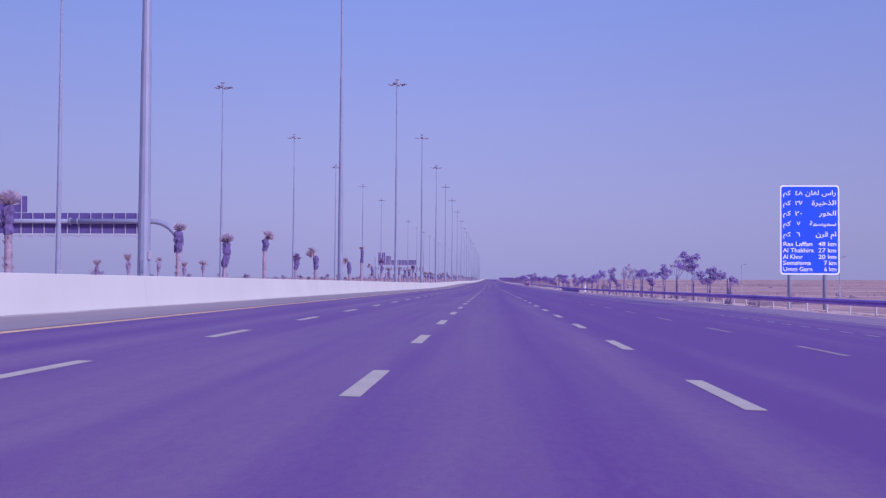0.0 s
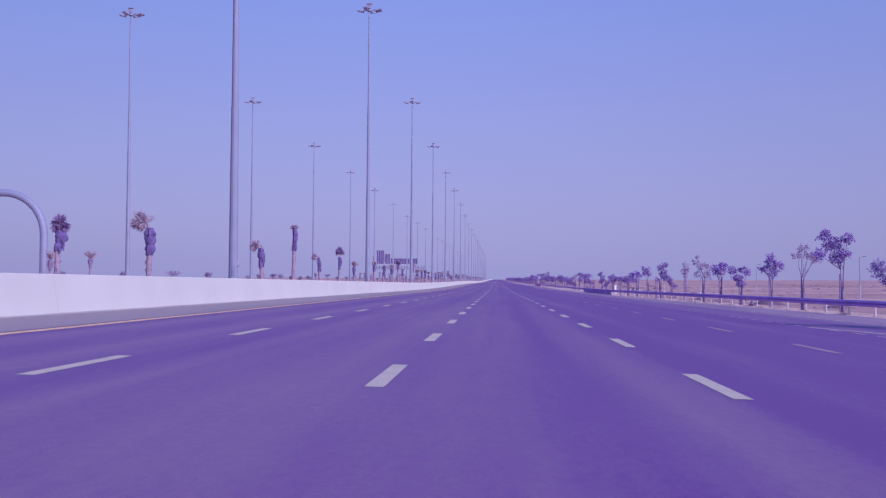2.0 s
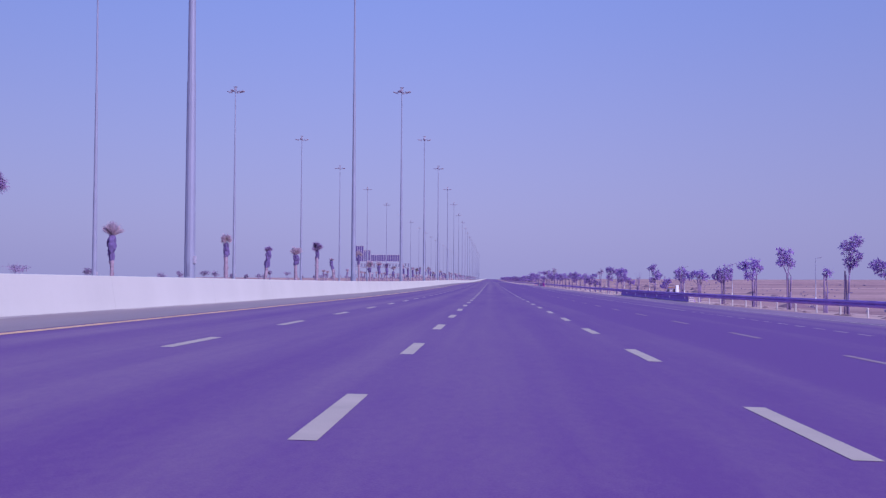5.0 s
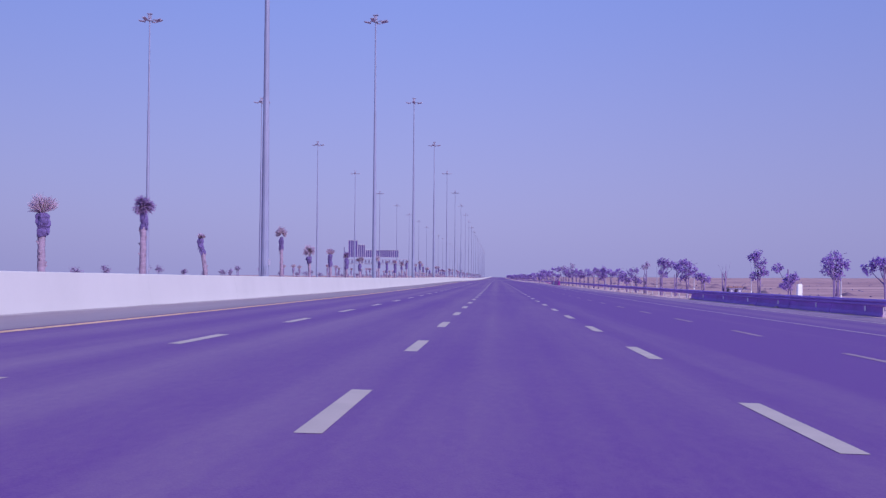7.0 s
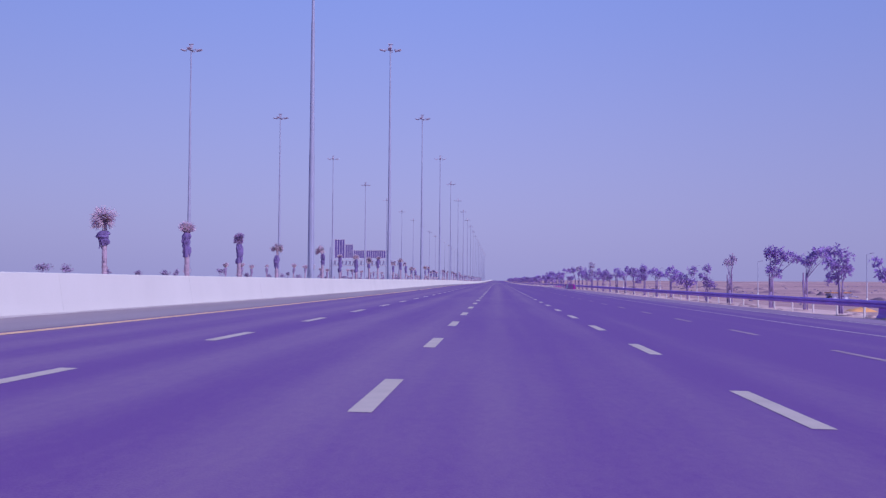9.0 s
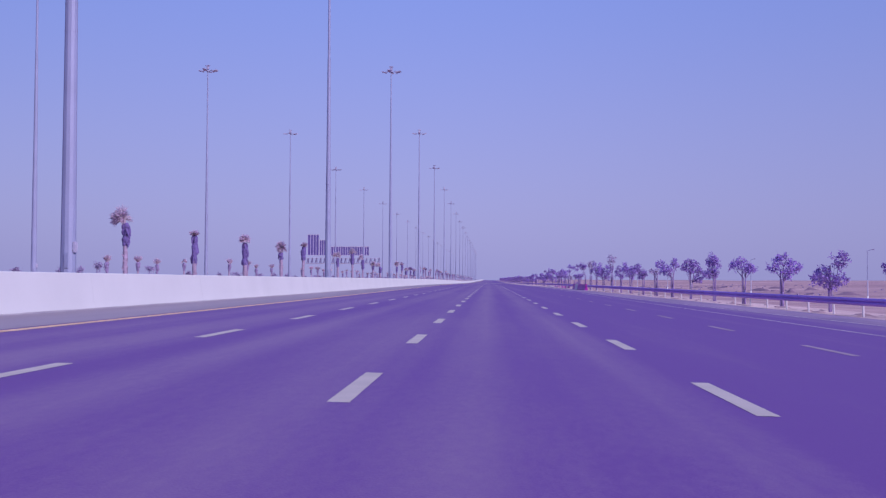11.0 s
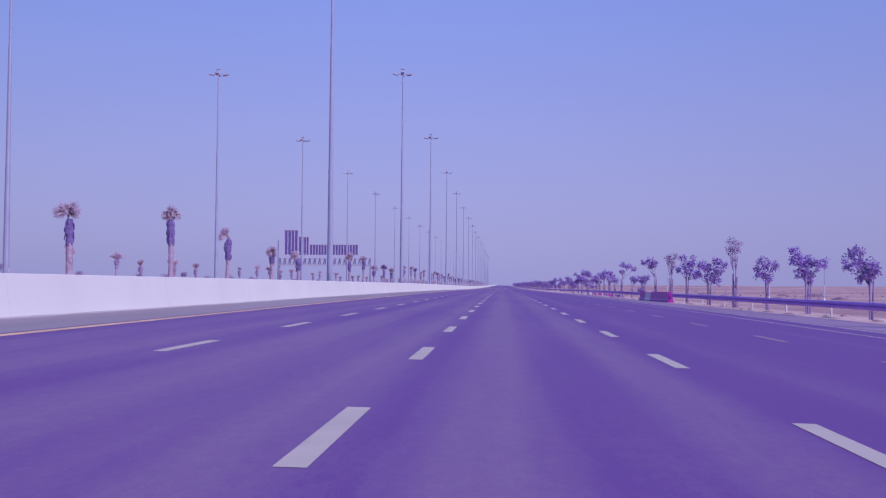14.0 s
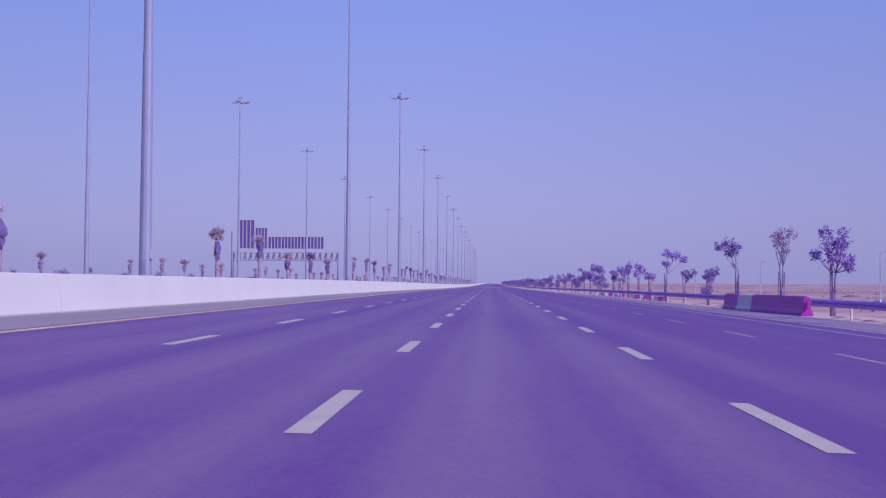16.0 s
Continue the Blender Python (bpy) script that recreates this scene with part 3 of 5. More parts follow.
    for _ in range(30 if near else 15):
        a = rng.uniform(0, 6.28)
        if kind == "ball":
            up = rng.uniform(-0.75, 1.0)
        elif kind == "mop":
            up = rng.uniform(-0.3, 1.0)
        elif kind == "brush":
            up = rng.uniform(0.62 if near else 0.84, 1.0)
        elif kind == "tuft":
            up = rng.uniform(0.6, 1.0)
        else:
            a = rng.gauss(math.pi if off < 0 else 0.0, 1.0)
            up = rng.uniform(-0.35, 1.0)
        flat = math.sqrt(max(1 - up * up, 0.03))
        fans.append(Vector((math.cos(a) * flat, math.sin(a) * flat, up)))
    droop = {"ball": 0.35, "mop": 0.9, "brush": 0.25, "side": 0.5, "tuft": 0.4}[kind]
    reach = {"ball": 1.0, "mop": 0.95, "brush": 1.5, "side": 1.0, "tuft": 1.6}[kind] * size
    for fan in fans:
        across = fan.cross(Vector((rng.uniform(-1, 1), rng.uniform(-1, 1), rng.uniform(-1, 1)))).normalized()
        long = rng.uniform(0.78, 1.08)
        for k in range(26 if near else 18):
            spread = (k / (25 if near else 17) - 0.5) * (0.7 if kind == "brush" and not near else 1.3)
            d = (fan + across * spread * 0.6 + Vector((rng.gauss(0, 0.10), rng.gauss(0, 0.10), rng.gauss(0, 0.10)))).normalized()
            length = reach * long * (1.02 - 0.35 * abs(spread)) * rng.uniform(0.85, 1.05)
            w = d.cross(Vector((rng.uniform(-1, 1), rng.uniform(-1, 1), rng.uniform(-1, 1)))).normalized() * rng.uniform(0.011, 0.022) * (1.0 if near else 1.7)
            p0 = heart + d * size * 0.05
            p1 = p0 + d * length * 0.62
            p2 = p1 + (d + Vector((0, 0, -droop * rng.uniform(0.3, 1.3)))).normalized() * length * 0.42
            i = len(verts)
            verts += [p0 - w * 0.5, p0 + w * 0.5, p1 - w, p1 + w, p2 - w * 0.25, p2 + w * 0.25]
            faces += [(i, i + 1, i + 3, i + 2), (i + 2, i + 3, i + 5, i + 4)]
    mesh_object("frond_tuft", verts, faces, GREENFROND if dark else FROND, tree)
    return tree


rng = random.Random(11)
SHAPE_WORDS = {"ball": "round", "mop": "drooping", "brush": "brush-like", "side": "one-sided", "tuft": "thin"}


def plant_palm(y, height, kind, size, bag, lean=0.0, off=0.0, neck=0.0, dark=False, girth=0.115):
    tree = palm(rng, height + 0.25, kind, size, bag, lean, off, neck, dark, girth)
    x = -13.98 - lean * 0.5 + rng.uniform(-0.04, 0.04)
    tree.matrix_basis = pose(x, y, ground_z(x, y) - 0.25)
    tagged(tree, "%s transplanted palm, %s %s fronds above dark sacking" % ("tall" if height > 3.9 else "short", SHAPE_WORDS[kind], "grey-green" if dark else "straw-coloured"),
           "palm tree", "palms on the central reserve")


plant_palm(31.4, 3.55, "brush", 0.30, (0.85, 0.20, 0.15), girth=0.13)
plant_palm(48.8, 3.55, "brush", 0.24, (0.90, 0.25, 0.15), off=0.05, neck=0.05)
plant_palm(57.3, 3.45, "brush", 0.32, (1.25, 0.25, 0.14), lean=0.2, off=0.08, girth=0.10)
plant_palm(67.7, 4.05, "side", 0.40, (0.65, 0.23, 0.16), off=0.22, neck=0.1, girth=0.125)
plant_palm(78.4, 3.05, "ball", 0.30, (0.62, 0.22, 0.13), lean=0.1, off=0.08, dark=True, girth=0.09)
plant_palm(87.7, 3.65, "side", 0.55, (1.05, 0.27, 0.15), lean=0.05, off=-0.25, neck=0.05, girth=0.12)
plant_palm(108.9, 3.4, "side", 0.46, (1.1, 0.25, 0.14), lean=-0.15, off=-0.22, girth=0.125)
plant_palm(119.3, 4.95, "tuft", 0.21, (1.45, 0.20, 0.17), lean=0.1, girth=0.14)
plant_palm(129.9, 3.25, "side", 0.38, (1.0, 0.18, 0.13), lean=-0.2, off=-0.22, girth=0.11)
plant_palm(141.4, 4.15, "ball", 0.42, (1.1, 0.2, 0.1), lean=0.1, neck=0.2, dark=True, girth=0.09)
plant_palm(151.3, 3.1, "brush", 0.33, (0.9, 0.17, 0.10), off=0.05, girth=0.08)
plant_palm(168.8, 3.5, "mop", 0.36, (0.7, 0.17, 0.12))
plant_palm(179.4, 3.2, "tuft", 0.18, (1.0, 0.19, 0.13), lean=0.3, dark=True)
plant_palm(189.5, 3.45, "brush", 0.34, (0.65, 0.26, 0.17), neck=0.08, girth=0.125)
plant_palm(199.3, 4.3, "ball", 0.44, (0.62, 0.17, 0.15), dark=True, girth=0.14)
plant_palm(208.4, 3.15, "tuft", 0.15, (0.75, 0.17, 0.12), lean=-0.4, girth=0.115)
plant_palm(227.5, 4.3, "mop", 0.46, (0.78, 0.18, 0.13), girth=0.115)
plant_palm(238.4, 3.55, "ball", 0.48, (0.45, 0.27, 0.13), neck=0.12, girth=0.10)
plant_palm(248.6, 3.5, "brush", 0.32, (1.05, 0.22, 0.16), girth=0.125)
plant_palm(258.5, 3.5, "ball", 0.30, (1.0, 0.21, 0.15), neck=0.1, dark=True, girth=0.12)
plant_palm(268.6, 3.3, "mop", 0.42, (0.78, 0.20, 0.12), neck=0.25, girth=0.12)
plant_palm(286.5, 3.6, "side", 0.45, (0.8, 0.20, 0.13), off=-0.12, neck=0.1, girth=0.10)
plant_palm(296.7, 3.3, "tuft", 0.18, (1.3, 0.19, 0.13))
plant_palm(307.2, 3.5, "mop", 0.38, (1.2, 0.21, 0.16), girth=0.13)
plant_palm(318.2, 3.5, "ball", 0.42, (0.4, 0.18, 0.15), neck=0.08, girth=0.115)
plant_palm(327.4, 3.75, "tuft", 0.22, (1.0, 0.22, 0.15), lean=0.1, girth=0.115)
plant_palm(346.0, 3.5, "mop", 0.45, (0.8, 0.15, 0.12), off=-0.15, dark=False)
plant_palm(356.8, 4.1, "mop", 0.44, (1.0, 0.20, 0.14))
plant_palm(366.7, 3.65, "side", 0.42, (1.0, 0.22, 0.15), lean=0.1, off=-0.14, neck=0.12, girth=0.10)
plant_palm(377.3, 3.2, "ball", 0.36, (0.45, 0.18, 0.13), lean=0.1)
plant_palm(386.0, 3.1, "side", 0.44, (0.75, 0.22, 0.13), off=-0.16, neck=0.08)
plant_palm(411.1, 3.75, "ball", 0.42, (0.9, 0.17, 0.12), neck=0.1)
plant_palm(421.6, 3.75, "brush", 0.32, (0.9, 0.22, 0.13))
plant_palm(431.0, 3.0, "mop", 0.45, (0.6, 0.22, 0.13))
plant_palm(440.3, 3.2, "mop", 0.42, (0.9, 0.17, 0.12), dark=True)
plant_palm(449.1, 3.0, "brush", 0.36, (0.8, 0.2, 0.13))
# the far row and the rest of the near row: kinds of each, copied
kinds = []
for k in range(12):
    kind = ("brush", "brush", "mop", "brush", "tuft", "brush")[k] if k < 6 else ("brush", "mop", "ball", "brush", "mop", "side")[k - 6]
    if k < 6:
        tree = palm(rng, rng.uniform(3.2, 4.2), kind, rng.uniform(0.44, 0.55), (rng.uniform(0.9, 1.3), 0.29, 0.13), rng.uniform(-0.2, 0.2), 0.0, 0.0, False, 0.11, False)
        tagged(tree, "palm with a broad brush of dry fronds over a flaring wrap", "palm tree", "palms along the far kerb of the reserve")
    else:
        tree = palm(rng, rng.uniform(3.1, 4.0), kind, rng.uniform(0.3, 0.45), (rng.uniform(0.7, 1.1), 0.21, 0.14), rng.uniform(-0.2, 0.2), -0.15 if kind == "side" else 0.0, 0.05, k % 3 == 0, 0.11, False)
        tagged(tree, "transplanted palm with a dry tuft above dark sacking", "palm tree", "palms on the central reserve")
    kinds.append([tree, False])
FAR_PALMS = [107.3, 117.3, 127.4, 137.6, 147.7, 354.7, 364.5, 372.9, 384, 408.4, 420, 428.5, 439.3, 448.5, 473, 484, 494.1, 502.6, 512.9, 536.5, 545, 556.2, 566, 575.6, 597.2, 606.7, 618.1, 627]
FAR_PALMS += [my + 11.5 + 9.8 * j for mx, my, k, _ in masts if mx < -20 and k > 9 and my < 966 for j in range(5)]
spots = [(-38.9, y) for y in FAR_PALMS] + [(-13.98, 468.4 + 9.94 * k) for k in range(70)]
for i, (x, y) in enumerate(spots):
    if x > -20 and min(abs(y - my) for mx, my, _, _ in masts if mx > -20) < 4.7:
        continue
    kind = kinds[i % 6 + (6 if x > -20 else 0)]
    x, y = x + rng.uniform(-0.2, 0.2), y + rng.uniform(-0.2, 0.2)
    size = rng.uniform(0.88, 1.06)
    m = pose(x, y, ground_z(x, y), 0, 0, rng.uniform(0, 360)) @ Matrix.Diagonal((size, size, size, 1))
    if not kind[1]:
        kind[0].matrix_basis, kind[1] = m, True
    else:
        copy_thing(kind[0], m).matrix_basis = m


# ---------------------------------------------------------------- roadside trees
def roadside_tree(rng, height, style, clumps, stakes=2):
    """Young staked tree: forking stems, a limb to each clump, and ragged sprays of narrow leaves. clumps: (across, height, radius)."""
    tree = new("roadside_tree")
    thin = style == "sparse"
    bm = bmesh.new()
    fork = min(height * 0.52, max(min([z - 0.4 * r for _, z, r in clumps], default=1.4) * 0.92, 0.5))
    stems = 3 if style == "bare" else rng.choice((2, 2, 3))
    tips = []
    for k in range(stems):
        a = 2.1 * k + rng.uniform(-0.5, 0.5)
        foot = Vector((0.045 * math.cos(a), 0.05 * math.sin(a), -0.3))
        mid = Vector((0.055 * math.cos(a), 0.09 * math.sin(a), fork * 0.55))
        tip = Vector((0.09 * math.cos(a), 0.15 * math.sin(a), fork))
        tube(bm, foot, mid, 0.062 if k == 0 else 0.042, 0.05 if k == 0 else 0.034, 8)
        tube(bm, mid, tip, 0.05 if k == 0 else 0.034, 0.04 if k == 0 else 0.026, 8)
        tips.append(tip)
    trunk = part("trunk", bm, TRUNK, tree, smooth=True)
    verts, faces = [], []

    def leaflet(p, d, length, width):
        v = d.cross(Vector((rng.uniform(-1, 1), rng.uniform(-1, 1), rng.uniform(-1, 1)))).normalized() * width
        k = len(verts)
        verts.extend((p, p + d * length * 0.45 + v, p + d * length, p + d * length * 0.45 - v))
        faces.append((k, k + 1, k + 2, k + 3))

    for dx, z, wide in clumps:
        r = wide * 0.74
        c = Vector((dx, rng.uniform(-0.5, 0.5) * (abs(dx) + 0.3), z))
        start = min(tips, key=lambda t: (t.xy - c.xy).length)
        if c.z < start.z + 0.2:
            start = Vector((0, 0, max(c.z - 0.5, 0.2)))
        knee = start.lerp(c, 0.55) + Vector((rng.uniform(-0.08, 0.08), rng.uniform(-0.08, 0.08), -0.06))
        bm = bmesh.new()
        tube(bm, start, knee, 0.027, 0.019, 6)
        tube(bm, knee, c, 0.019, 0.007, 6)
        count = int((19 if thin else 27) * (wide / 0.4) ** 1.7) + 5
        for i in range(count):
            ball = Vector((rng.gauss(0, 1), rng.gauss(0, 1), rng.gauss(0, 0.75)))
            ball = ball.normalized() * r * 0.9 * rng.random() ** 0.45
            p = c + ball
            out = (ball.normalized() + Vector((rng.gauss(0, 0.45), rng.gauss(0, 0.45), rng.gauss(-0.05, 0.45)))).normalized()
            if i < 6:
                tube(bm, c, p, 0.008, 0.003, 4)
            long = rng.uniform(0.10, 0.26) * (0.8 + 0.6 * r)
            for k in range(8):
                q = p + out * long * k / 7
                side = out.cross(Vector((rng.uniform(-1, 1), rng.uniform(-1, 1), rng.uniform(-0.4, 1)))).normalized()
                leaflet(q, (out * 0.55 + side * (1 if k % 2 else -1) + Vector((0, 0, -0.35))).normalized(), rng.uniform(0.11, 0.22), rng.uniform(0.02, 0.045) * (0.7 if thin else 1.0))
        part("limb", bm, TRUNK, trunk)
    # bare twigs that stand out of the crown
    bm = bmesh.new()
    for _ in range(6 if style == "bare" else 4):
        dx, z, r = rng.choice(clumps) if clumps else (rng.uniform(-0.3, 0.5), height * 0.9, 0.3)
        a = Vector((dx * 0.5, 0, z * 0.8))
        b = Vector((dx + rng.uniform(-1, 1) * r, rng.uniform(-0.4, 0.4), z + r * rng.uniform(0.5, 1.25)))
        tube(bm, a, b, 0.010, 0.003, 5)
        tube(bm, tips[0], a, 0.016, 0.010, 5)
    part("bare_twigs", bm, TRUNK, trunk)
    if faces:
        mesh_object("crown", verts, faces, PALELEAF if thin else LEAF, tree)
    for i in range(stakes):
        bm = bmesh.new()
        dx, h = (-0.10, 0.13, 0.02)[i] + rng.uniform(-0.05, 0.05), rng.uniform(2.1, 2.4)
        lx, ly = rng.uniform(-0.04, 0.04), rng.uniform(-0.15, 0.15)
        tube(bm, (dx, ly, -0.3), (dx + lx, ly, h), 0.044, 0.04, 8)
        stake = part("stake", bm, STAKE, tree, "dark round wooden stake")
        bm = bmesh.new()
        tube(bm, (dx + lx * 0.75, ly, h * 0.75), (0, 0, h * 0.75), 0.014, 0.014, 5)
        part("tie", bm, STAKE, stake)
    return tree


WORDS = {"dense": "young roadside tree with a dusty leafy crown and stakes", "sparse": "thin young tree with a sparse dry crown between stakes",
         "bare": "nearly bare sapling tied to upright wooden stakes", "low": "low bushy young tree with leaves near the ground", "full": "bushy young tree with leaves down its trunk"}
rng = random.Random(5)


def plant_tree(y, height, style, clumps, stakes=2, shift=0.0):
    tree = roadside_tree(rng, height, style, clumps, stakes)
    x = rail_x(y) + 1.55 + shift
    tree.matrix_basis = pose(x, y, ground_z(x, y))
    tagged(tree, WORDS[style], "tree", "young trees along the roadside")


plant_tree(91.5, 2.6, "bare", [(0.5, 1.86, 0.28), (0.2, 2.1, 0.15)], 3)
plant_tree(99.4, 3.4, "dense", [(0.15, 2.8, 0.55), (-0.85, 2.45, 0.5), (1.0, 2.45, 0.5), (0.0, 2.0, 0.5), (0.55, 2.3, 0.45), (-0.55, 1.9, 0.35)], 1)
plant_tree(109.0, 4.9, "dense", [(-1.0, 4.5, 0.45), (-0.45, 4.0, 0.65), (-1.25, 3.45, 0.4), (0.05, 3.45, 0.5), (0.3, 4.3, 0.38), (-0.3, 3.2, 0.42)], 1, 0.45)
plant_tree(115.2, 4.0, "sparse", [(0.0, 4.0, 0.35), (-0.35, 3.5, 0.35), (0.45, 3.6, 0.35), (1.0, 3.5, 0.35), (0.75, 3.2, 0.3)])
plant_tree(122.7, 3.6, "dense", [(-0.1, 3.55, 0.25), (0.0, 3.1, 0.52), (-0.45, 2.8, 0.35), (0.5, 3.0, 0.4), (0.0, 2.5, 0.42)], 1)
plant_tree(133.1, 3.0, "full", [(-0.55, 2.75, 0.4), (-0.25, 2.1, 0.5), (0.2, 2.95, 0.35), (0.05, 1.75, 0.4), (0.65, 2.6, 0.3)], 2, 0.25)
plant_tree(139.2, 3.5, "dense", [(-0.3, 3.1, 0.35), (0.05, 2.85, 0.48), (0.4, 3.2, 0.3), (-0.4, 2.7, 0.3), (0.2, 3.35, 0.25)])
plant_tree(146.2, 4.2, "sparse", [(-0.65, 4.2, 0.25), (-0.8, 3.7, 0.35), (-0.3, 3.3, 0.4), (0.2, 3.35, 0.38), (0.35, 2.6, 0.5), (0.6, 3.15, 0.38), (-0.6, 2.6, 0.35)])
plant_tree(155.6, 3.6, "sparse", [(0.0, 3.6, 0.3), (-0.1, 3.0, 0.4), (0.2, 3.2, 0.3), (0.0, 2.6, 0.25)])
plant_tree(163.1, 2.8, "dense", [(-0.65, 2.5, 0.35), (-0.45, 2.2, 0.45), (0.0, 1.95, 0.3), (0.35, 1.5, 0.3)], 1)
plant_tree(168.8, 4.0, "dense", [(-0.1, 3.45, 0.38), (0.5, 3.8, 0.4), (0.25, 3.0, 0.4), (0.2, 2.7, 0.3)], 1, -0.25)
plant_tree(173.1, 2.4, "bare", [(0.05, 2.2, 0.28)], 1)
plant_tree(180.8, 4.0, "dense", [(-0.1, 3.5, 0.4), (-0.7, 3.7, 0.22), (-0.4, 3.1, 0.35), (0.1, 2.9, 0.25)], 1, 0.2)
plant_tree(188.8, 3.4, "dense", [(-0.75, 2.9, 0.45), (-0.1, 3.0, 0.5), (-0.3, 2.3, 0.45), (0.35, 2.75, 0.35)])
plant_tree(199.2, 3.2, "dense", [(-0.2, 2.65, 0.3), (-0.35, 2.2, 0.4), (0.0, 2.2, 0.45), (0.4, 2.8, 0.45), (0.45, 2.2, 0.4)], 2, 0.15)
plant_tree(208.7, 2.8, "dense", [(-0.4, 2.45, 0.42), (0.0, 2.5, 0.4), (0.45, 2.25, 0.35), (-0.7, 2.25, 0.25)], 3, 0.3)
plant_tree(215.2, 3.0, "dense", [(-0.45, 2.65, 0.35), (0.0, 2.8, 0.4), (0.4, 2.45, 0.4), (-0.35, 2.25, 0.35), (0.15, 1.95, 0.38)])
plant_tree(223.8, 2.5, "low", [(0.0, 1.7, 0.4), (-0.2, 1.4, 0.4), (0.2, 1.85, 0.3), (-0.65, 2.45, 0.33)], 1)
plant_tree(231.7, 3.6, "full", [(-0.25, 3.4, 0.4), (0.1, 2.85, 0.4), (0.2, 2.3, 0.35), (-0.25, 1.95, 0.35), (-0.4, 3.2, 0.3)], 1, 0.15)
plant_tree(239.4, 2.9, "bare", [], 3, -0.5)
plant_tree(249.8, 2.6, "full", [(-0.45, 1.95, 0.35), (-0.2, 2.1, 0.3), (0.25, 1.7, 0.4), (-0.65, 2.55, 0.2)], 2)
plant_tree(257.1, 3.5, "full", [(-0.3, 3.25, 0.4), (0.2, 2.95, 0.38), (-0.55, 2.6, 0.4), (0.05, 2.4, 0.45), (-0.35, 1.9, 0.4), (0.3, 2.25, 0.3)], 1)
plant_tree(263.6, 3.4, "dense", [(0.7, 3.3, 0.45), (0.15, 2.75, 0.35), (1.1, 3.2, 0.3), (0.4, 3.0, 0.3)], 2)
plant_tree(269.1, 3.8, "dense", [(0.0, 3.4, 0.4), (0.5, 3.4, 0.45), (1.0, 3.2, 0.45), (1.45, 3.1, 0.35), (0.1, 3.65, 0.25), (0.0, 2.35, 0.35), (0.55, 2.15, 0.3), (0.3, 2.8, 0.3)], 2, -0.5)
plant_tree(281.4, 3.6, "sparse", [(-0.05, 3.1, 0.35), (0.3, 3.25, 0.3), (0.2, 3.5, 0.2), (-0.25, 3.1, 0.25)], 2, -0.3)
plant_tree(291.0, 2.9, "low", [(0.05, 2.7, 0.38), (-0.35, 2.1, 0.3), (0.05, 1.65, 0.48), (0.35, 1.4, 0.35), (0.0, 0.5, 0.3)], 1)
plant_tree(299.9, 3.0, "full", [(0.4, 2.55, 0.5), (-0.3, 1.95, 0.48), (0.05, 1.5, 0.5), (0.5, 1.65, 0.35), (-0.7, 1.65, 0.35)], 1)
plant_tree(308.4, 3.2, "dense", [(0.0, 2.75, 0.5), (-0.5, 2.35, 0.35), (0.65, 2.35, 0.45), (0.2, 2.0, 0.4)], 1)
plant_tree(317.4, 3.3, "dense", [(-0.55, 2.6, 0.45), (0.15, 2.4, 0.5), (0.45, 2.3, 0.35), (-0.2, 2.9, 0.3)], 1)
plant_tree(326.6, 3.5, "dense", [(-0.1, 3.15, 0.48), (0.15, 2.75, 0.4), (-0.25, 2.9, 0.3), (-0.5, 2.0, 0.35), (0.05, 2.1, 0.3), (-0.2, 2.2, 0.3)], 2)
plant_tree(335.3, 3.4, "dense", [(-0.25, 3.0, 0.4), (0.2, 2.9, 0.4), (-0.05, 2.45, 0.45), (0.65, 2.3, 0.4), (0.55, 1.7, 0.45), (1.1, 2.1, 0.3), (-0.6, 2.6, 0.3)], 1)
plant_tree(345.0, 3.5, "dense", [(-1.1, 3.0, 0.45), (-0.6, 2.65, 0.45), (0.1, 3.25, 0.35), (-0.25, 2.35, 0.35), (-0.8, 2.3, 0.35), (0.3, 2.9, 0.3)], 2, 0.2)
plant_tree(352.9, 2.7, "sparse", [(-0.35, 2.45, 0.3), (-0.1, 2.25, 0.3), (0.0, 2.55, 0.2)], 2)
plant_tree(360.9, 3.0, "dense", [(-0.1, 2.35, 0.42), (-0.2, 2.0, 0.42), (0.1, 2.2, 0.38), (-0.8, 2.6, 0.5), (-0.55, 3.0, 0.3)], 1)
plant_tree(370.8, 3.8, "full", [(-0.65, 3.0, 0.42), (-0.6, 3.5, 0.2), (0.0, 2.8, 0.5), (0.6, 2.7, 0.4), (-0.25, 2.3, 0.45), (0.2, 2.0, 0.35)], 2)
plant_tree(379.6, 3.3, "dense", [(-0.45, 2.35, 0.45), (-0.25, 3.0, 0.35), (0.3, 2.75, 0.42), (-0.1, 2.05, 0.4)], 1, 0.1)
plant_tree(388.0, 4.8, "sparse", [(-0.25, 4.55, 0.3), (0.2, 4.45, 0.3), (-0.35, 3.9, 0.3), (0.2, 3.95, 0.3), (-0.1, 4.15, 0.25), (-0.1, 3.35, 0.15)], 2)
plant_tree(396.2, 3.8, "full", [(-0.6, 3.0, 0.45), (-0.2, 2.8, 0.45), (0.5, 3.4, 0.4), (0.6, 2.65, 0.45), (-0.05, 2.15, 0.45), (0.6, 1.9, 0.35), (-0.75, 2.4, 0.3), (0.95, 3.1, 0.25)], 1, -0.1)
plant_tree(406.4, 4.2, "dense", [(-0.35, 3.85, 0.32), (-0.15, 3.3, 0.45), (0.55, 3.9, 0.25), (0.35, 3.4, 0.4), (-0.65, 2.9, 0.3), (0.05, 2.8, 0.45), (0.45, 2.6, 0.35), (0.65, 2.3, 0.25)], 1)
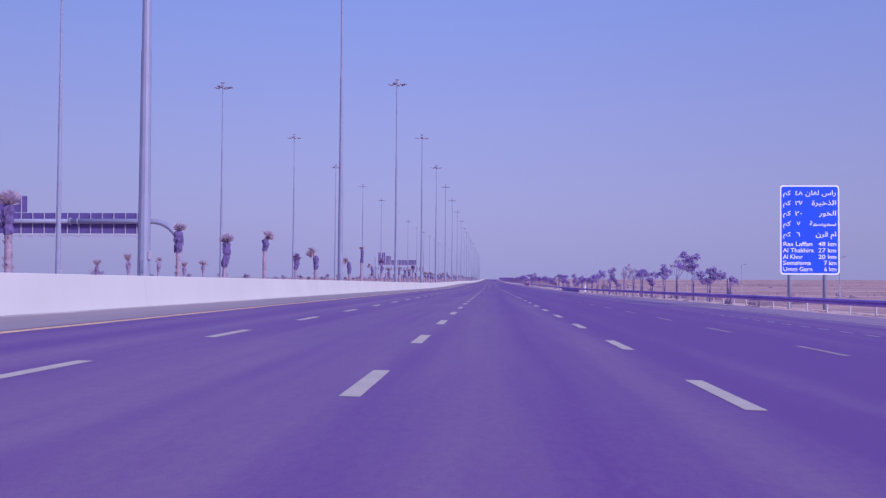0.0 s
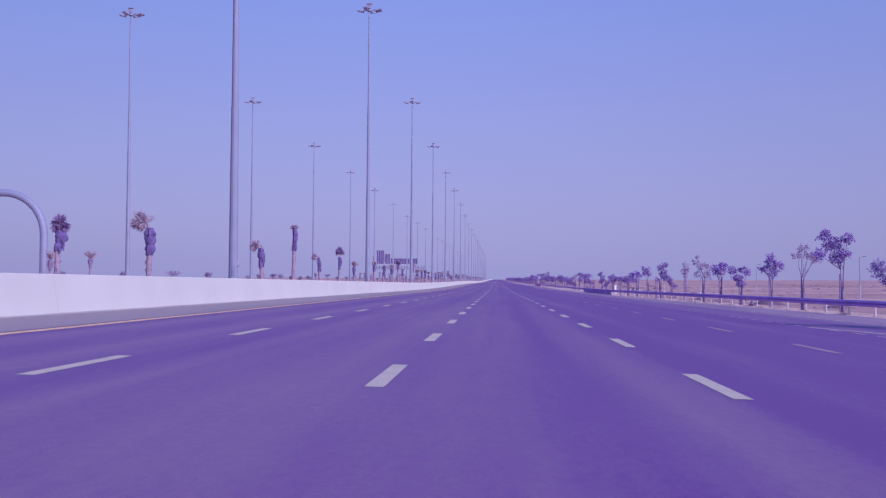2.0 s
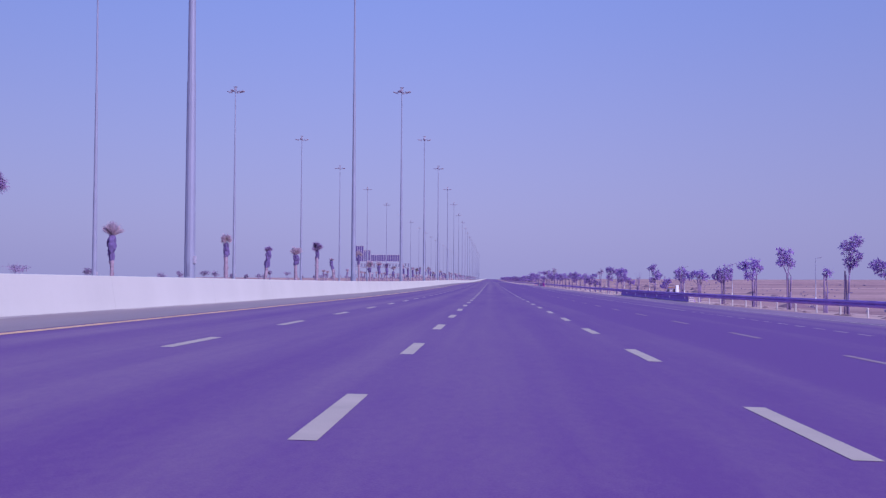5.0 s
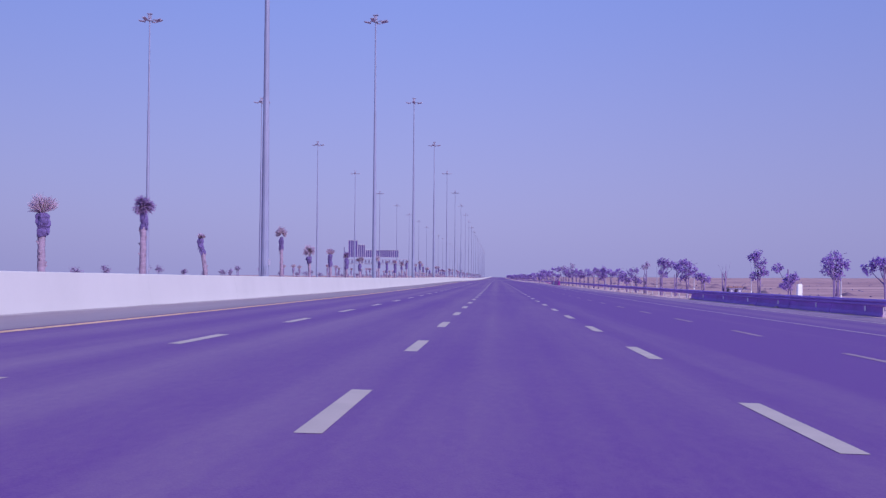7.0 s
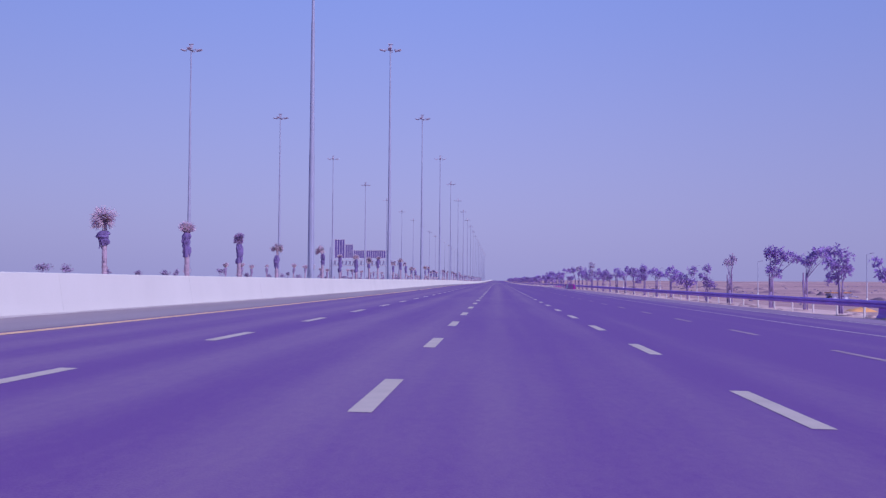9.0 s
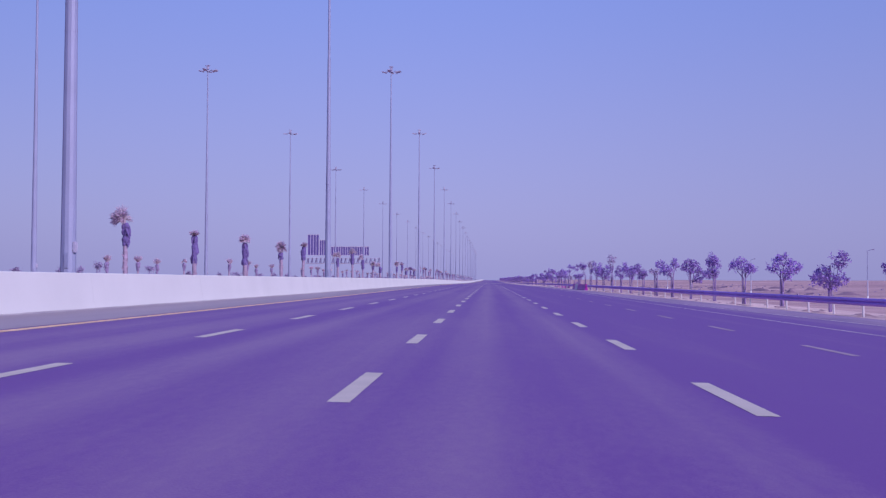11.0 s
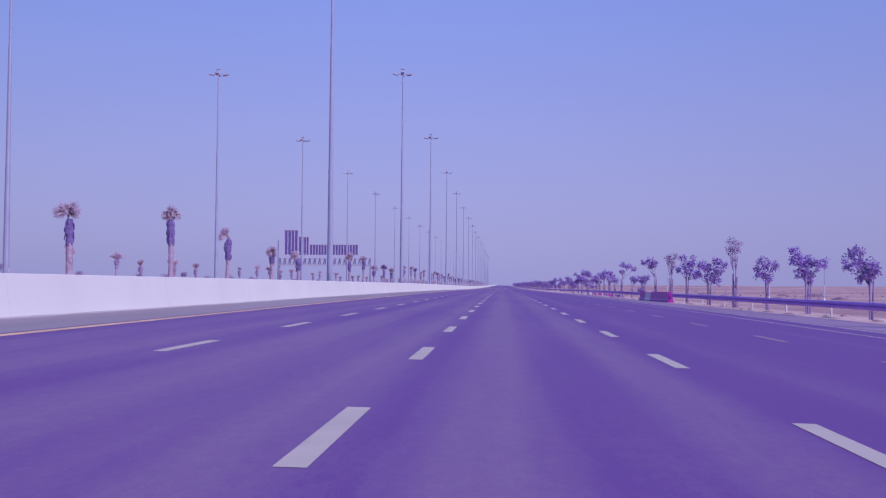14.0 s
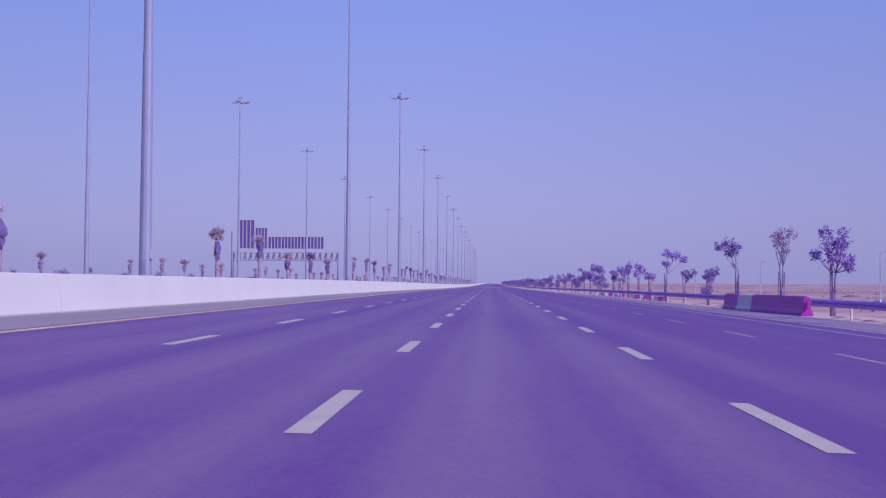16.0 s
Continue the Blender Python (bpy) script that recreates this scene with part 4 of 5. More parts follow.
plant_tree(415.2, 4.7, "sparse", [(0.05, 4.25, 0.4), (-0.35, 4.1, 0.3), (0.45, 4.2, 0.32), (0.0, 3.6, 0.3), (0.1, 3.25, 0.25), (-0.2, 3.8, 0.3)], 2)
plant_tree(426.4, 4.5, "dense", [(-1.2, 3.9, 0.35), (-0.6, 4.1, 0.45), (-0.05, 3.8, 0.45), (-0.4, 3.6, 0.4)], 2, 0.2)
plant_tree(433.3, 2.7, "low", [(0.2, 2.25, 0.48), (0.0, 1.95, 0.4), (-0.1, 1.1, 0.45), (0.6, 2.4, 0.25)], 1, -0.2)
plant_tree(443.0, 2.8, "dense", [(0.1, 2.35, 0.35), (0.4, 2.1, 0.4), (0.75, 2.45, 0.25)], 1, -0.15)
plant_tree(447.8, 4.4, "dense", [(0.1, 4.0, 0.4), (0.8, 3.85, 0.45), (1.45, 3.6, 0.35), (0.0, 3.2, 0.35)], 1, -0.75)
plant_tree(458.8, 2.7, "dense", [(-0.2, 2.3, 0.38), (0.2, 2.2, 0.42)], 1, -0.4)
plant_tree(469.9, 3.7, "dense", [(0.0, 3.3, 0.5), (-0.2, 2.6, 0.4), (0.4, 2.9, 0.4)], 1)
plant_tree(478.2, 3.9, "dense", [(0.0, 3.5, 0.5), (0.0, 2.9, 0.4), (-0.4, 3.1, 0.4)], 1)
plant_tree(486.5, 3.8, "dense", [(0.1, 3.3, 0.5), (-0.5, 2.9, 0.4), (0.5, 2.7, 0.4)], 1)
far_kinds = []
for k in range(7):
    style = ("dense", "full", "low", "dense", "sparse", "dense", "full")[k]
    tall = rng.uniform(3.0, 4.4)
    low = {"low": 0.35, "full": 0.4}.get(style, 0.6)
    clumps = [(rng.uniform(-1.0, 1.0), tall * rng.uniform(low, 0.92), rng.uniform(0.35, 0.6)) for _ in range(6)]
    far_kinds.append([tagged(roadside_tree(rng, tall, style, clumps, 1), WORDS[style], "tree", "young trees along the roadside"), False])
for i in range(150):
    y = 496 + i * 8.8 + rng.uniform(-1.4, 1.4)
    x = rail_x(y) + 1.6 + rng.uniform(-0.4, 0.4) + (6 if i % 5 == 4 else 0)
    size = rng.uniform(0.75, 1.15)
    m = pose(x, y, ground_z(x, y), 0, 0, rng.uniform(0, 360)) @ Matrix.Diagonal((size, size, size, 1))
    kind = far_kinds[i % 7]
    if not kind[1]:
        kind[0].matrix_basis, kind[1] = m, True
    else:
        copy_thing(kind[0], m).matrix_basis = m


# ---------------------------------------------------------------- guard rail
def guard_rail(y0, y1, posts, label):
    rail = tagged(new("guard_rail"), label, "guard rail")
    ys = [y0] + [y for y in YS if y0 + 1 < y < y1 - 1] + [y1]

    def section(y):
        x, z = rail_x(y), road_z(rail_x(y), y)
        return [(x + 0.05, z + 0.75), (x - 0.02, z + 0.74), (x - 0.07, z + 0.68), (x - 0.07, z + 0.64), (x + 0.0, z + 0.59), (x - 0.07, z + 0.54), (x - 0.07, z + 0.50),
                (x - 0.02, z + 0.44), (x + 0.05, z + 0.43), (x + 0.055, z + 0.44), (x - 0.01, z + 0.46), (x + 0.01, z + 0.59), (x - 0.01, z + 0.73), (x + 0.055, z + 0.75)]

    ribbon("beam", section, ys, RAIL, rail, closed=True)
    bm = bmesh.new()
    box(bm, (0, 0, 0.2), (0.075, 0.10, 1.06), bevel=0.008)
    first = part("rail_post", bm, POST, rail)
    bm = bmesh.new()
    box(bm, (-0.065, 0, 0.6), (0.05, 0.11, 0.26), bevel=0.006)
    block = part("blockout", bm, POST, first)
    for i, y in enumerate(posts):
        x = rail_x(y) + 0.13
        ob = first
        if i:
            ob, spacer = first.copy(), block.copy()
            scene.collection.objects.link(ob)
            scene.collection.objects.link(spacer)
            spacer.parent = ob
        ob.matrix_basis = pose(x, y, ground_z(x, y), 0, 1.5 * math.sin(y * 1.7), 2 * math.sin(y * 3.1))
    return rail


guard_rail(-110, 404.5, [79.4 + 3.78 * k for k in range(-32, 63) if not 204.6 < 79.4 + 3.78 * k < 248] + [324.2 + 7.55 * k for k in range(11)], "long galvanised steel guard rail on short posts")
guard_rail(417.8, 2200, [420.3 + 7.55 * k for k in range(60)], "galvanised steel guard rail running on towards the horizon")


# ---------------------------------------------------------------- precast concrete barrier units in the gap of the rail
def barrier_unit(length):
    unit = new("concrete_barrier")
    L = length / 2 - 0.09
    prof = [(-0.26, 0.0), (-0.26, 0.08), (-0.18, 0.20), (-0.13, 0.66), (-0.10, 0.70), (0.10, 0.70), (0.13, 0.66), (0.18, 0.20), (0.26, 0.08), (0.26, 0.0)]
    n = len(prof)
    verts = [(x, -L, z) for x, z in prof] + [(x, L, z) for x, z in prof]
    faces = [(j, (j + 1) % n, (j + 1) % n + n, j + n) for j in range(n)] + [tuple(range(n))[::-1], tuple(range(n, 2 * n))]
    body = mesh_object("body", verts, faces, CONCRETE, unit)
    bm = bmesh.new()
    box(bm, (-0.185, -1.25, 0.34), (0.05, 0.14, 0.24), (0, -5, 0), bevel=0.006)
    part("reflector", bm, WHITE, body, "small white reflector plate")
    return unit


first = tagged(barrier_unit(7.26), "grey precast concrete barrier unit in shade with a white reflector", "barrier", "concrete barrier units")
for i in range(6):
    y = 204.6 + 7.26 * (i + 0.5)
    x = rail_x(y) + 0.42
    m = pose(x, y, road_z(min(x, pave_x(y)), y) - 0.06, 0, 0, 1.0)
    if i == 0:
        first.matrix_basis = m
    else:
        copy_thing(first, m)


# ---------------------------------------------------------------- red and white plastic barriers
def plastic_barrier(mat, label):
    unit = new("plastic_barrier")
    L, n = 1.32, 18
    bm = bmesh.new()
    prof = [(-0.26, 0.0), (-0.26, 0.14), (-0.17, 0.32), (-0.13, 0.84), (0.13, 0.84), (0.17, 0.32), (0.26, 0.14), (0.26, 0.0)]
    k = len(prof)
    rows = []
    for i in range(n + 1):
        y = -L + 2 * L * i / n
        push = 0.002 if (i // 2) % 2 else -0.002
        rows.append([bm.verts.new((x + (push if x > 0 else -push) * (0.1 < z < 0.83), y, z)) for x, z in prof])
    for i in range(n):
        for j in range(k):
            bm.faces.new((rows[i][j], rows[i][(j + 1) % k], rows[i + 1][(j + 1) % k], rows[i + 1][j]))
    bm.faces.new(rows[0][::-1])
    bm.faces.new(rows[-1])
    for y in (-1.1, -0.75, -0.35, 0.0, 0.35, 0.75, 1.1):
        box(bm, (0, y, 0.86), (0.14, 0.15, 0.07), bevel=0.015)
    shell = part("shell", bm, mat, unit)
    for y in (-0.6, 0.6):
        bm = bmesh.new()
        box(bm, (-0.235, y, 0.06), (0.075, 0.24, 0.11), bevel=0.01)
        part("forklift_slot", bm, LAMP, shell)
    bm = bmesh.new()
    tube(bm, (0, 0.18, 0.82), (0, 0.18, 0.9), 0.05, 0.05, 10)
    part("filler_cap", bm, mat, shell)
    return tagged(unit, label, "barrier", "plastic road barriers")


reds = plastic_barrier(RED, "red water-filled plastic road barrier with forklift slots")
greys = plastic_barrier(GREYWHITE, "faded white water-filled plastic road barrier")
near, far = Vector((14.05, 404.7)), Vector((13.25, 417.4))
for i in range(5):
    c = near.lerp(far, (i + 0.5) / 5)
    m = pose(c.x, c.y, road_z(c.x, c.y) - 0.03, 0, 0, 3.6)
    if i == 0:
        reds.matrix_basis = m
    elif i == 3:
        greys.matrix_basis = m
    else:
        copy_thing(reds, m)
# a broken row of them set back behind the rail, flattened for the view
for i in range(14):
    y = 451 + i * 4.55
    x = rail_x(y) + 1.0 + 0.25 * math.sin(i * 1.7)
    copy_thing(greys if i % 3 == 1 else reds, pose(x, y, ground_z(x, y) - 0.02, 0, 0, 4 * math.sin(i * 2.1))).scale = (1, 1, 0.5)


# ---------------------------------------------------------------- distance sign
def lettering(name, text, mat, parent, x, z, height, align="LEFT", wide=None):
    """Raised letters in Blender's own font, cap height given."""
    curve = bpy.data.curves.new(name, "FONT")
    curve.body, curve.size, curve.align_x, curve.extrude, curve.offset = text, height / 0.69, align, 0.004, 0.006
    curve.resolution_u = 3
    tmp = new(name, curve)
    bpy.context.view_layer.update()
    me = bpy.data.meshes.new_from_object(tmp.evaluated_get(bpy.context.evaluated_depsgraph_get()))
    bpy.data.objects.remove(tmp)
    xs = [v.co.x for v in me.vertices]
    squeeze = 1.0 if wide is None else wide / (max(xs) - min(xs))
    me.transform(Matrix.Diagonal((squeeze, 1, 1, 1)))
    me.transform(pose(0, 0, 0, 90))
    me.materials.clear()
    me.materials.append(mat)
    ob = new(name, me)
    ob.parent = parent
    ob.location = (x, -0.082, z)
    return ob


SIGN_W, SIGN_H = 3.80, 5.80
sign = tagged(new("distance_sign"), "tall blue distance sign in Arabic and English on two steel posts", "road sign")
sign.matrix_basis = pose(20.66, 72.2, 0, 0, 0, 0)
ground_here = ground_z(20.66, 72.2)
bottom = 1.53


def rounded_plate(bm, w, h, r, y0, y1, zc):
    loop = []
    for cx, cz, a0 in ((w / 2 - r, h / 2 - r, 0), (-w / 2 + r, h / 2 - r, 90), (-w / 2 + r, -h / 2 + r, 180), (w / 2 - r, -h / 2 + r, 270)):
        for i in range(6):
            a = radians(a0 + i * 18)
            loop.append((cx + r * math.cos(a), cz + r * math.sin(a) + zc))
    f = [bm.verts.new((x, y0, z)) for x, z in loop]
    b = [bm.verts.new((x, y1, z)) for x, z in loop]
    bm.faces.new(f)
    bm.faces.new(b[::-1])
    for i in range(len(loop)):
        bm.faces.new((f[i], f[(i + 1) % len(loop)], b[(i + 1) % len(loop)], b[i]))
    return bm


zc = bottom + SIGN_H / 2
part("border", rounded_plate(bmesh.new(), SIGN_W, SIGN_H, 0.2, -0.066, 0.0, zc), WHITE, sign, "white rounded border")
face = part("face", rounded_plate(bmesh.new(), SIGN_W - 0.2, SIGN_H - 0.2, 0.14, -0.076, -0.02, zc), BLUE, sign, "blue reflective face")
for dx in (-1.27, 0.98):
    bm = bmesh.new()
    tube(bm, (dx, 0.12, ground_here - 0.5), (dx, 0.12, bottom + SIGN_H - 0.3), 0.12, 0.12, 14)
    part("sign_post", bm, POLE, sign, smooth=True)
for f in (0.12, 0.37, 0.62, 0.87):
    bm = bmesh.new()
    box(bm, (0, 0.045, bottom + SIGN_H * f), (SIGN_W - 0.3, 0.09, 0.1), bevel=0.01)
    part("stiffener", bm, POST, sign)
KM = "\ufee2\ufedb"
ARABIC = [(0.088, "\ufee5\ufe8e\ufed4\ufedf \ufeb1\ufe8d\ufead", "\u0664\u0668", 1.95), (0.200, "\ufe93\ufeae\ufef4\ufea7\ufeac\ufedf\ufe8d", "\u0662\u0667", 1.55),
          (0.316, "\ufead\ufeee\ufea8\ufedf\ufe8d", "\u0662\u0660", 1.1), (0.432, "\ufe94\ufee4\ufeb4\ufef4\ufee4\ufeb3", "\u0667", 1.7), (0.550, "\ufee5\ufeae\ufed7 \ufee1\ufe8d", "\u0666", 1.3)]
for f, name_text, number, wide in ARABIC:
    z = bottom + SIGN_H * (1 - f) - 0.13
    lettering("place_name", name_text, WHITE, face, SIGN_W / 2 - 0.2, z, 0.30, "RIGHT", wide)
    lettering("distance_number", number, WHITE, face, -0.75 + 0.15 * len(number), z, 0.27, "RIGHT", 0.24 * len(number))
    lettering("distance_unit", KM, WHITE, face, -SIGN_W / 2 + 0.19, z, 0.28, "LEFT", 0.5)
for f, name_text, number, wide in ((0.657, "Ras Laffan", "48 km", 1.86), (0.728, "Al Thakhira", "27 km", 1.98), (0.800, "Al Khor", "20 km", 1.28),
                                   (0.868, "Semaisma", "7 km", 1.78), (0.938, "Umm Garn", "6 km", 1.85)):
    z = bottom + SIGN_H * (1 - f) - 0.13
    lettering("place_name", name_text, WHITE, face, -SIGN_W / 2 + 0.17, z, 0.27, "LEFT", wide)
    lettering("distance_number", number, WHITE, face, SIGN_W / 2 - 0.2, z, 0.27, "RIGHT", 1.14 if len(number) > 4 else 0.78)


# ---------------------------------------------------------------- gantries over the other carriageway
def pipe(name, path, r, mat, parent, sides=16):
    verts, faces = [], []
    for i, p in enumerate(path):
        d = (Vector(path[min(i + 1, len(path) - 1)]) - Vector(path[max(i - 1, 0)])).normalized()
        u = Vector((0, 1, 0))
        v = d.cross(u).normalized()
        for j in range(sides):
            a = 2 * math.pi * j / sides
            verts.append(Vector(p) + u * r * math.cos(a) + v * r * math.sin(a))
    for i in range(len(path) - 1):
        for j in range(sides):
            a, b = i * sides + j, i * sides + (j + 1) % sides
            faces.append((a, b, b + sides, a + sides))
    faces += [tuple(range(sides))[::-1], tuple((len(path) - 1) * sides + j for j in range(sides))]
    return mesh_object(name, verts, faces, mat, parent, smooth=True)


def cantilever_gantry(y):
    g = tagged(new("sign_gantry"), "curved steel cantilever gantry holding sign panels seen from behind", "sign gantry")
    zg = ground_z(-39.2, y)
    x0, zt, r = -39.2, 8.35, 3.6
    pipe("mast", [(x0, y, zg - 0.3), (x0, y, 2.0), (x0, y, zt - r)] + [(x0 - r + r * math.cos(radians(a)), y, zt - r + r * math.sin(radians(a))) for a in range(10, 91, 10)] + [(-53.3, y, zt)], 0.33, POLE, g)
    pipe("boom", [(-53.35, y, zt), (-68.0, y, zt)], 0.30, POLE, g)
    for x in (-53.3, -52.3):
        bm = bmesh.new()
        tube(bm, (x - 0.08, y, zt), (x + 0.08, y, zt), 0.46, 0.46, 18)
        part("flange", bm, POLE, g)
    bm = bmesh.new()
    box(bm, (-55.5, y + 0.62, 8.13), (21.6, 0.05, 2.6), bevel=0.01)
    wide = part("sign_panel", bm, BACK, g, "dark back of a wide sign panel")
    bm = bmesh.new()
    box(bm, (-62.6, y + 0.64, 10.55), (6.8, 0.05, 2.1), bevel=0.01)
    part("sign_panel", bm, BACK, g, "dark back of a smaller upper sign panel")
    for k in range(15):
        x = -44.9 - k * 1.5
        bm = bmesh.new()
        box(bm, (x, y + 0.5, 8.02 if x > -59 else 9.0), (0.09, 0.16, 2.9 if x > -59 else 5.2), bevel=0.01)
        part("upright", bm, STEEL, wide)
        bm = bmesh.new()
        box(bm, (x - 0.05, y + 0.1, 6.42), (0.5, 0.7, 0.1), (0, 10, 0), bevel=0.02)
        part("lamp_bracket", bm, STEEL, g)
    bm = bmesh.new()
    box(bm, (-55.5, y + 0.35, 6.6), (21.8, 0.12, 0.14), bevel=0.02)
    part("bottom_rail", bm, STEEL, g)
    bm = bmesh.new()
    tube(bm, (x0, y, zg - 0.1), (x0, y, zg + 0.12), 0.62, 0.62, 18)
    part("base_plate", bm, POLE, g)
    return g


def portal_gantry(y):
    g = tagged(new("sign_gantry"), "wide truss gantry with stepped dark sign panels seen from behind", "sign gantry")
    for x, zt in ((-39.25, 8.9), (-66.4, 8.9), (-66.9, 14.0)):
        bm = bmesh.new()
        tube(bm, (x, y, ground_z(x, y) - 0.3), (x, y, zt), 0.18, 0.16, 12)
        part("gantry_post", bm, LAMP, g, smooth=True)
    for x0, x1, zt, n in ((-65.2, -61.0, 17.1, 4), (-60.96, -57.66, 15.1, 4), (-57.6, -42.9, 12.8, 17)):
        bm = bmesh.new()
        box(bm, ((x0 + x1) / 2, y + 0.4, (9.65 + zt) / 2), (x1 - x0, 0.06, zt - 9.65), bevel=0.015)
        panel = part("sign_panel", bm, BACK, g, "dark ribbed back of a sign panel")
        for k in range(n + 1):
            x = x0 + 0.1 + (x1 - x0 - 0.2) * k / n
            bm = bmesh.new()
            box(bm, (x, y + 0.28, (9.65 + zt) / 2), (0.2, 0.16, zt - 9.65), bevel=0.01)
            part("rib", bm, STEEL, panel)
        for z in (9.65, zt):
            bm = bmesh.new()
            box(bm, ((x0 + x1) / 2, y + 0.27, z), (x1 - x0 + 0.1, 0.2, 0.2), bevel=0.01)
            part("edge_channel", bm, STEEL, panel)
    for z in (6.75, 8.7):
        for dy in (-0.5, 0.5):
            bm = bmesh.new()
            tube(bm, (-66.4, y + dy, z), (-39.2, y + dy, z), 0.1, 0.1, 8)
            part("chord", bm, STEEL, g)
    for k in range(36):
        x = -66.2 + k * 0.75
        lean = 0.62 if k % 2 else -0.08
        for dy in (-0.5, 0.5):
            bm = bmesh.new()
            tube(bm, (x + (0.7 - lean if k % 2 else 0.0), y + dy, 6.75), (x + lean, y + dy, 8.7), 0.085, 0.085, 6)
            part("brace", bm, LAMP, g)
    bm = bmesh.new()
    box(bm, (-52.8, y, 6.62), (27, 0.9, 0.05), bevel=0.01)
    part("walkway", bm, STEEL, g)
    return g


cantilever_gantry(137.5)
portal_gantry(637.3)


# ---------------------------------------------------------------- small things beside the road
def service_lamp(x, y, h):
    lamp = tagged(new("street_lamp"), "thin distant street lamp with a short arm on the open desert", "street lamp", "lamps of the service road")
    z = ground_z(x, y) + dune(x, y)
    bm = bmesh.new()
    tube(bm, (0, 0, -0.3), (0, 0, h), 0.05, 0.03, 8)
    part("pole", bm, POLE, lamp)
    bm = bmesh.new()
    tube(bm, (0, 0, h - 0.05), (0.35, 0, h + 0.05), 0.025, 0.02, 6)
    part("arm", bm, POLE, lamp)
    bm = bmesh.new()
    box(bm, (0.45, 0, h + 0.06), (0.34, 0.15, 0.06), (0, -8, 0), bevel=0.02)
    part("lantern", bm, LAMP, lamp)
    bm = bmesh.new()
    box(bm, (0, 0, 0.2), (0.12, 0.12, 0.5), bevel=0.02)
    part("base_box", bm, WHITE, lamp, "pale base cover")
    bm = bmesh.new()
    tube(bm, (0, 0, 0.44), (0, 0, 1.8), 0.058, 0.055, 8)
    part("pole_sleeve", bm, STEEL, lamp, "pale painted lower pole")
    lamp.location = (x, y, z)


for y in (105.6, 146.3, 186.3, 224.9, 263.6, 300.8, 342.2, 385.0, 426.4, 449.9, 491.3, 534.0):
    service_lamp(33.0, y, 4.4)

cab = tagged(new("utility_cabinet"), "small white upright utility cabinet on the sand", "cabinet")
bm = bmesh.new()
box(bm, (0, 0, 0.72), (0.32, 0.28, 1.55), bevel=0.02)
part("body", bm, WHITE, cab)
bm = bmesh.new()
box(bm, (0, -0.145, 0.8), (0.25, 0.012, 1.2), bevel=0.004)
part("door", bm, WHITE, cab)
cab.location = (19.7, 229.0, ground_z(19.7, 229.0))


def bush(rng, w, h, leaves):
    verts, faces = [], []
    for _ in range(leaves):
        a, r, z = rng.uniform(0, 6.28), math.sqrt(rng.random()), rng.random()
        rr = r * w * 0.5 * (1 - 0.5 * z) * (0.8 + 0.35 * math.sin(a * 3 + w * 9))
        c = Vector((rr * math.cos(a), rr * math.sin(a), z * h * (1 - 0.5 * r)))
        u = Vector((rng.uniform(-1, 1), rng.uniform(-1, 1), rng.uniform(-0.3, 1))).normalized()
        v = u.cross(Vector((rng.uniform(-1, 1), rng.uniform(-1, 1), 0.2))).normalized()
        l, t = rng.uniform(0.06, 0.13) * (0.6 + w * 0.3), rng.uniform(0.03, 0.05) * (0.6 + w * 0.3)
        k = len(verts)
        verts += [c - u * l, c + v * t, c + u * l, c - v * t]
        faces.append((k, k + 1, k + 2, k + 3))
    ob = mesh_object("desert_bush", verts, faces, SCRUB)
    return tagged(ob, "low dark desert bush on open sand", "bush", "desert bushes")


rng = random.Random(21)
bushes = [bush(rng, rng.uniform(1.2, 2.2), rng.uniform(0.8, 1.6), 260) for _ in range(5)]
for i in range(65):
    x, y, size = rng.uniform(24, 170), rng.uniform(83, 966), rng.uniform(0.3, 0.65)
    m = pose(x, y, ground_z(x, y) + dune(x, y) - 0.1, 0, 0, rng.uniform(-30, 30)) @ Matrix.Diagonal((size * 2.4, size, size * 0.7, 1))
    if i < 5:
        bushes[i].matrix_basis = m
    else:
        copy_thing(bushes[i % 5], m).matrix_basis = m


def scrub_tree(rng, w, h):
    """Small wind-bent tree: a bundle of thin stems under a ragged flat crown."""
    tree = tagged(new("scrub_tree"), "small ragged scrub tree beyond the far carriageway", "tree", "scrub trees beyond the reserve")
    bm = bmesh.new()
    tops = [Vector((rng.uniform(-0.35, 0.35) * w, rng.uniform(-0.35, 0.35) * w, h - rng.uniform(0.3, 0.9))) for _ in range(5)]
    for top in tops:
        tube(bm, (top.x * 0.2, top.y * 0.2, -0.3), top, 0.06, 0.025, 6)
    part("stems", bm, TRUNK, tree)
    verts, faces = [], []
    for k in range(300):
        c = tops[k % 5] + Vector((rng.gauss(0, 0.17) * w, rng.gauss(0, 0.17) * w, rng.gauss(0.1, 0.2)))
        u = Vector((rng.uniform(-1, 1), rng.uniform(-1, 1), rng.uniform(-0.5, 0.8))).normalized() * rng.uniform(0.10, 0.2)
        v = u.cross(Vector((rng.uniform(-1, 1), rng.uniform(-1, 1), 0.2))).normalized() * rng.uniform(0.04, 0.08)
        n = len(verts)
        verts += [c - u, c + v, c + u, c - v]
        faces.append((n, n + 1, n + 2, n + 3))
    mesh_object("crown", verts, faces, SCRUB, tree)
    return tree


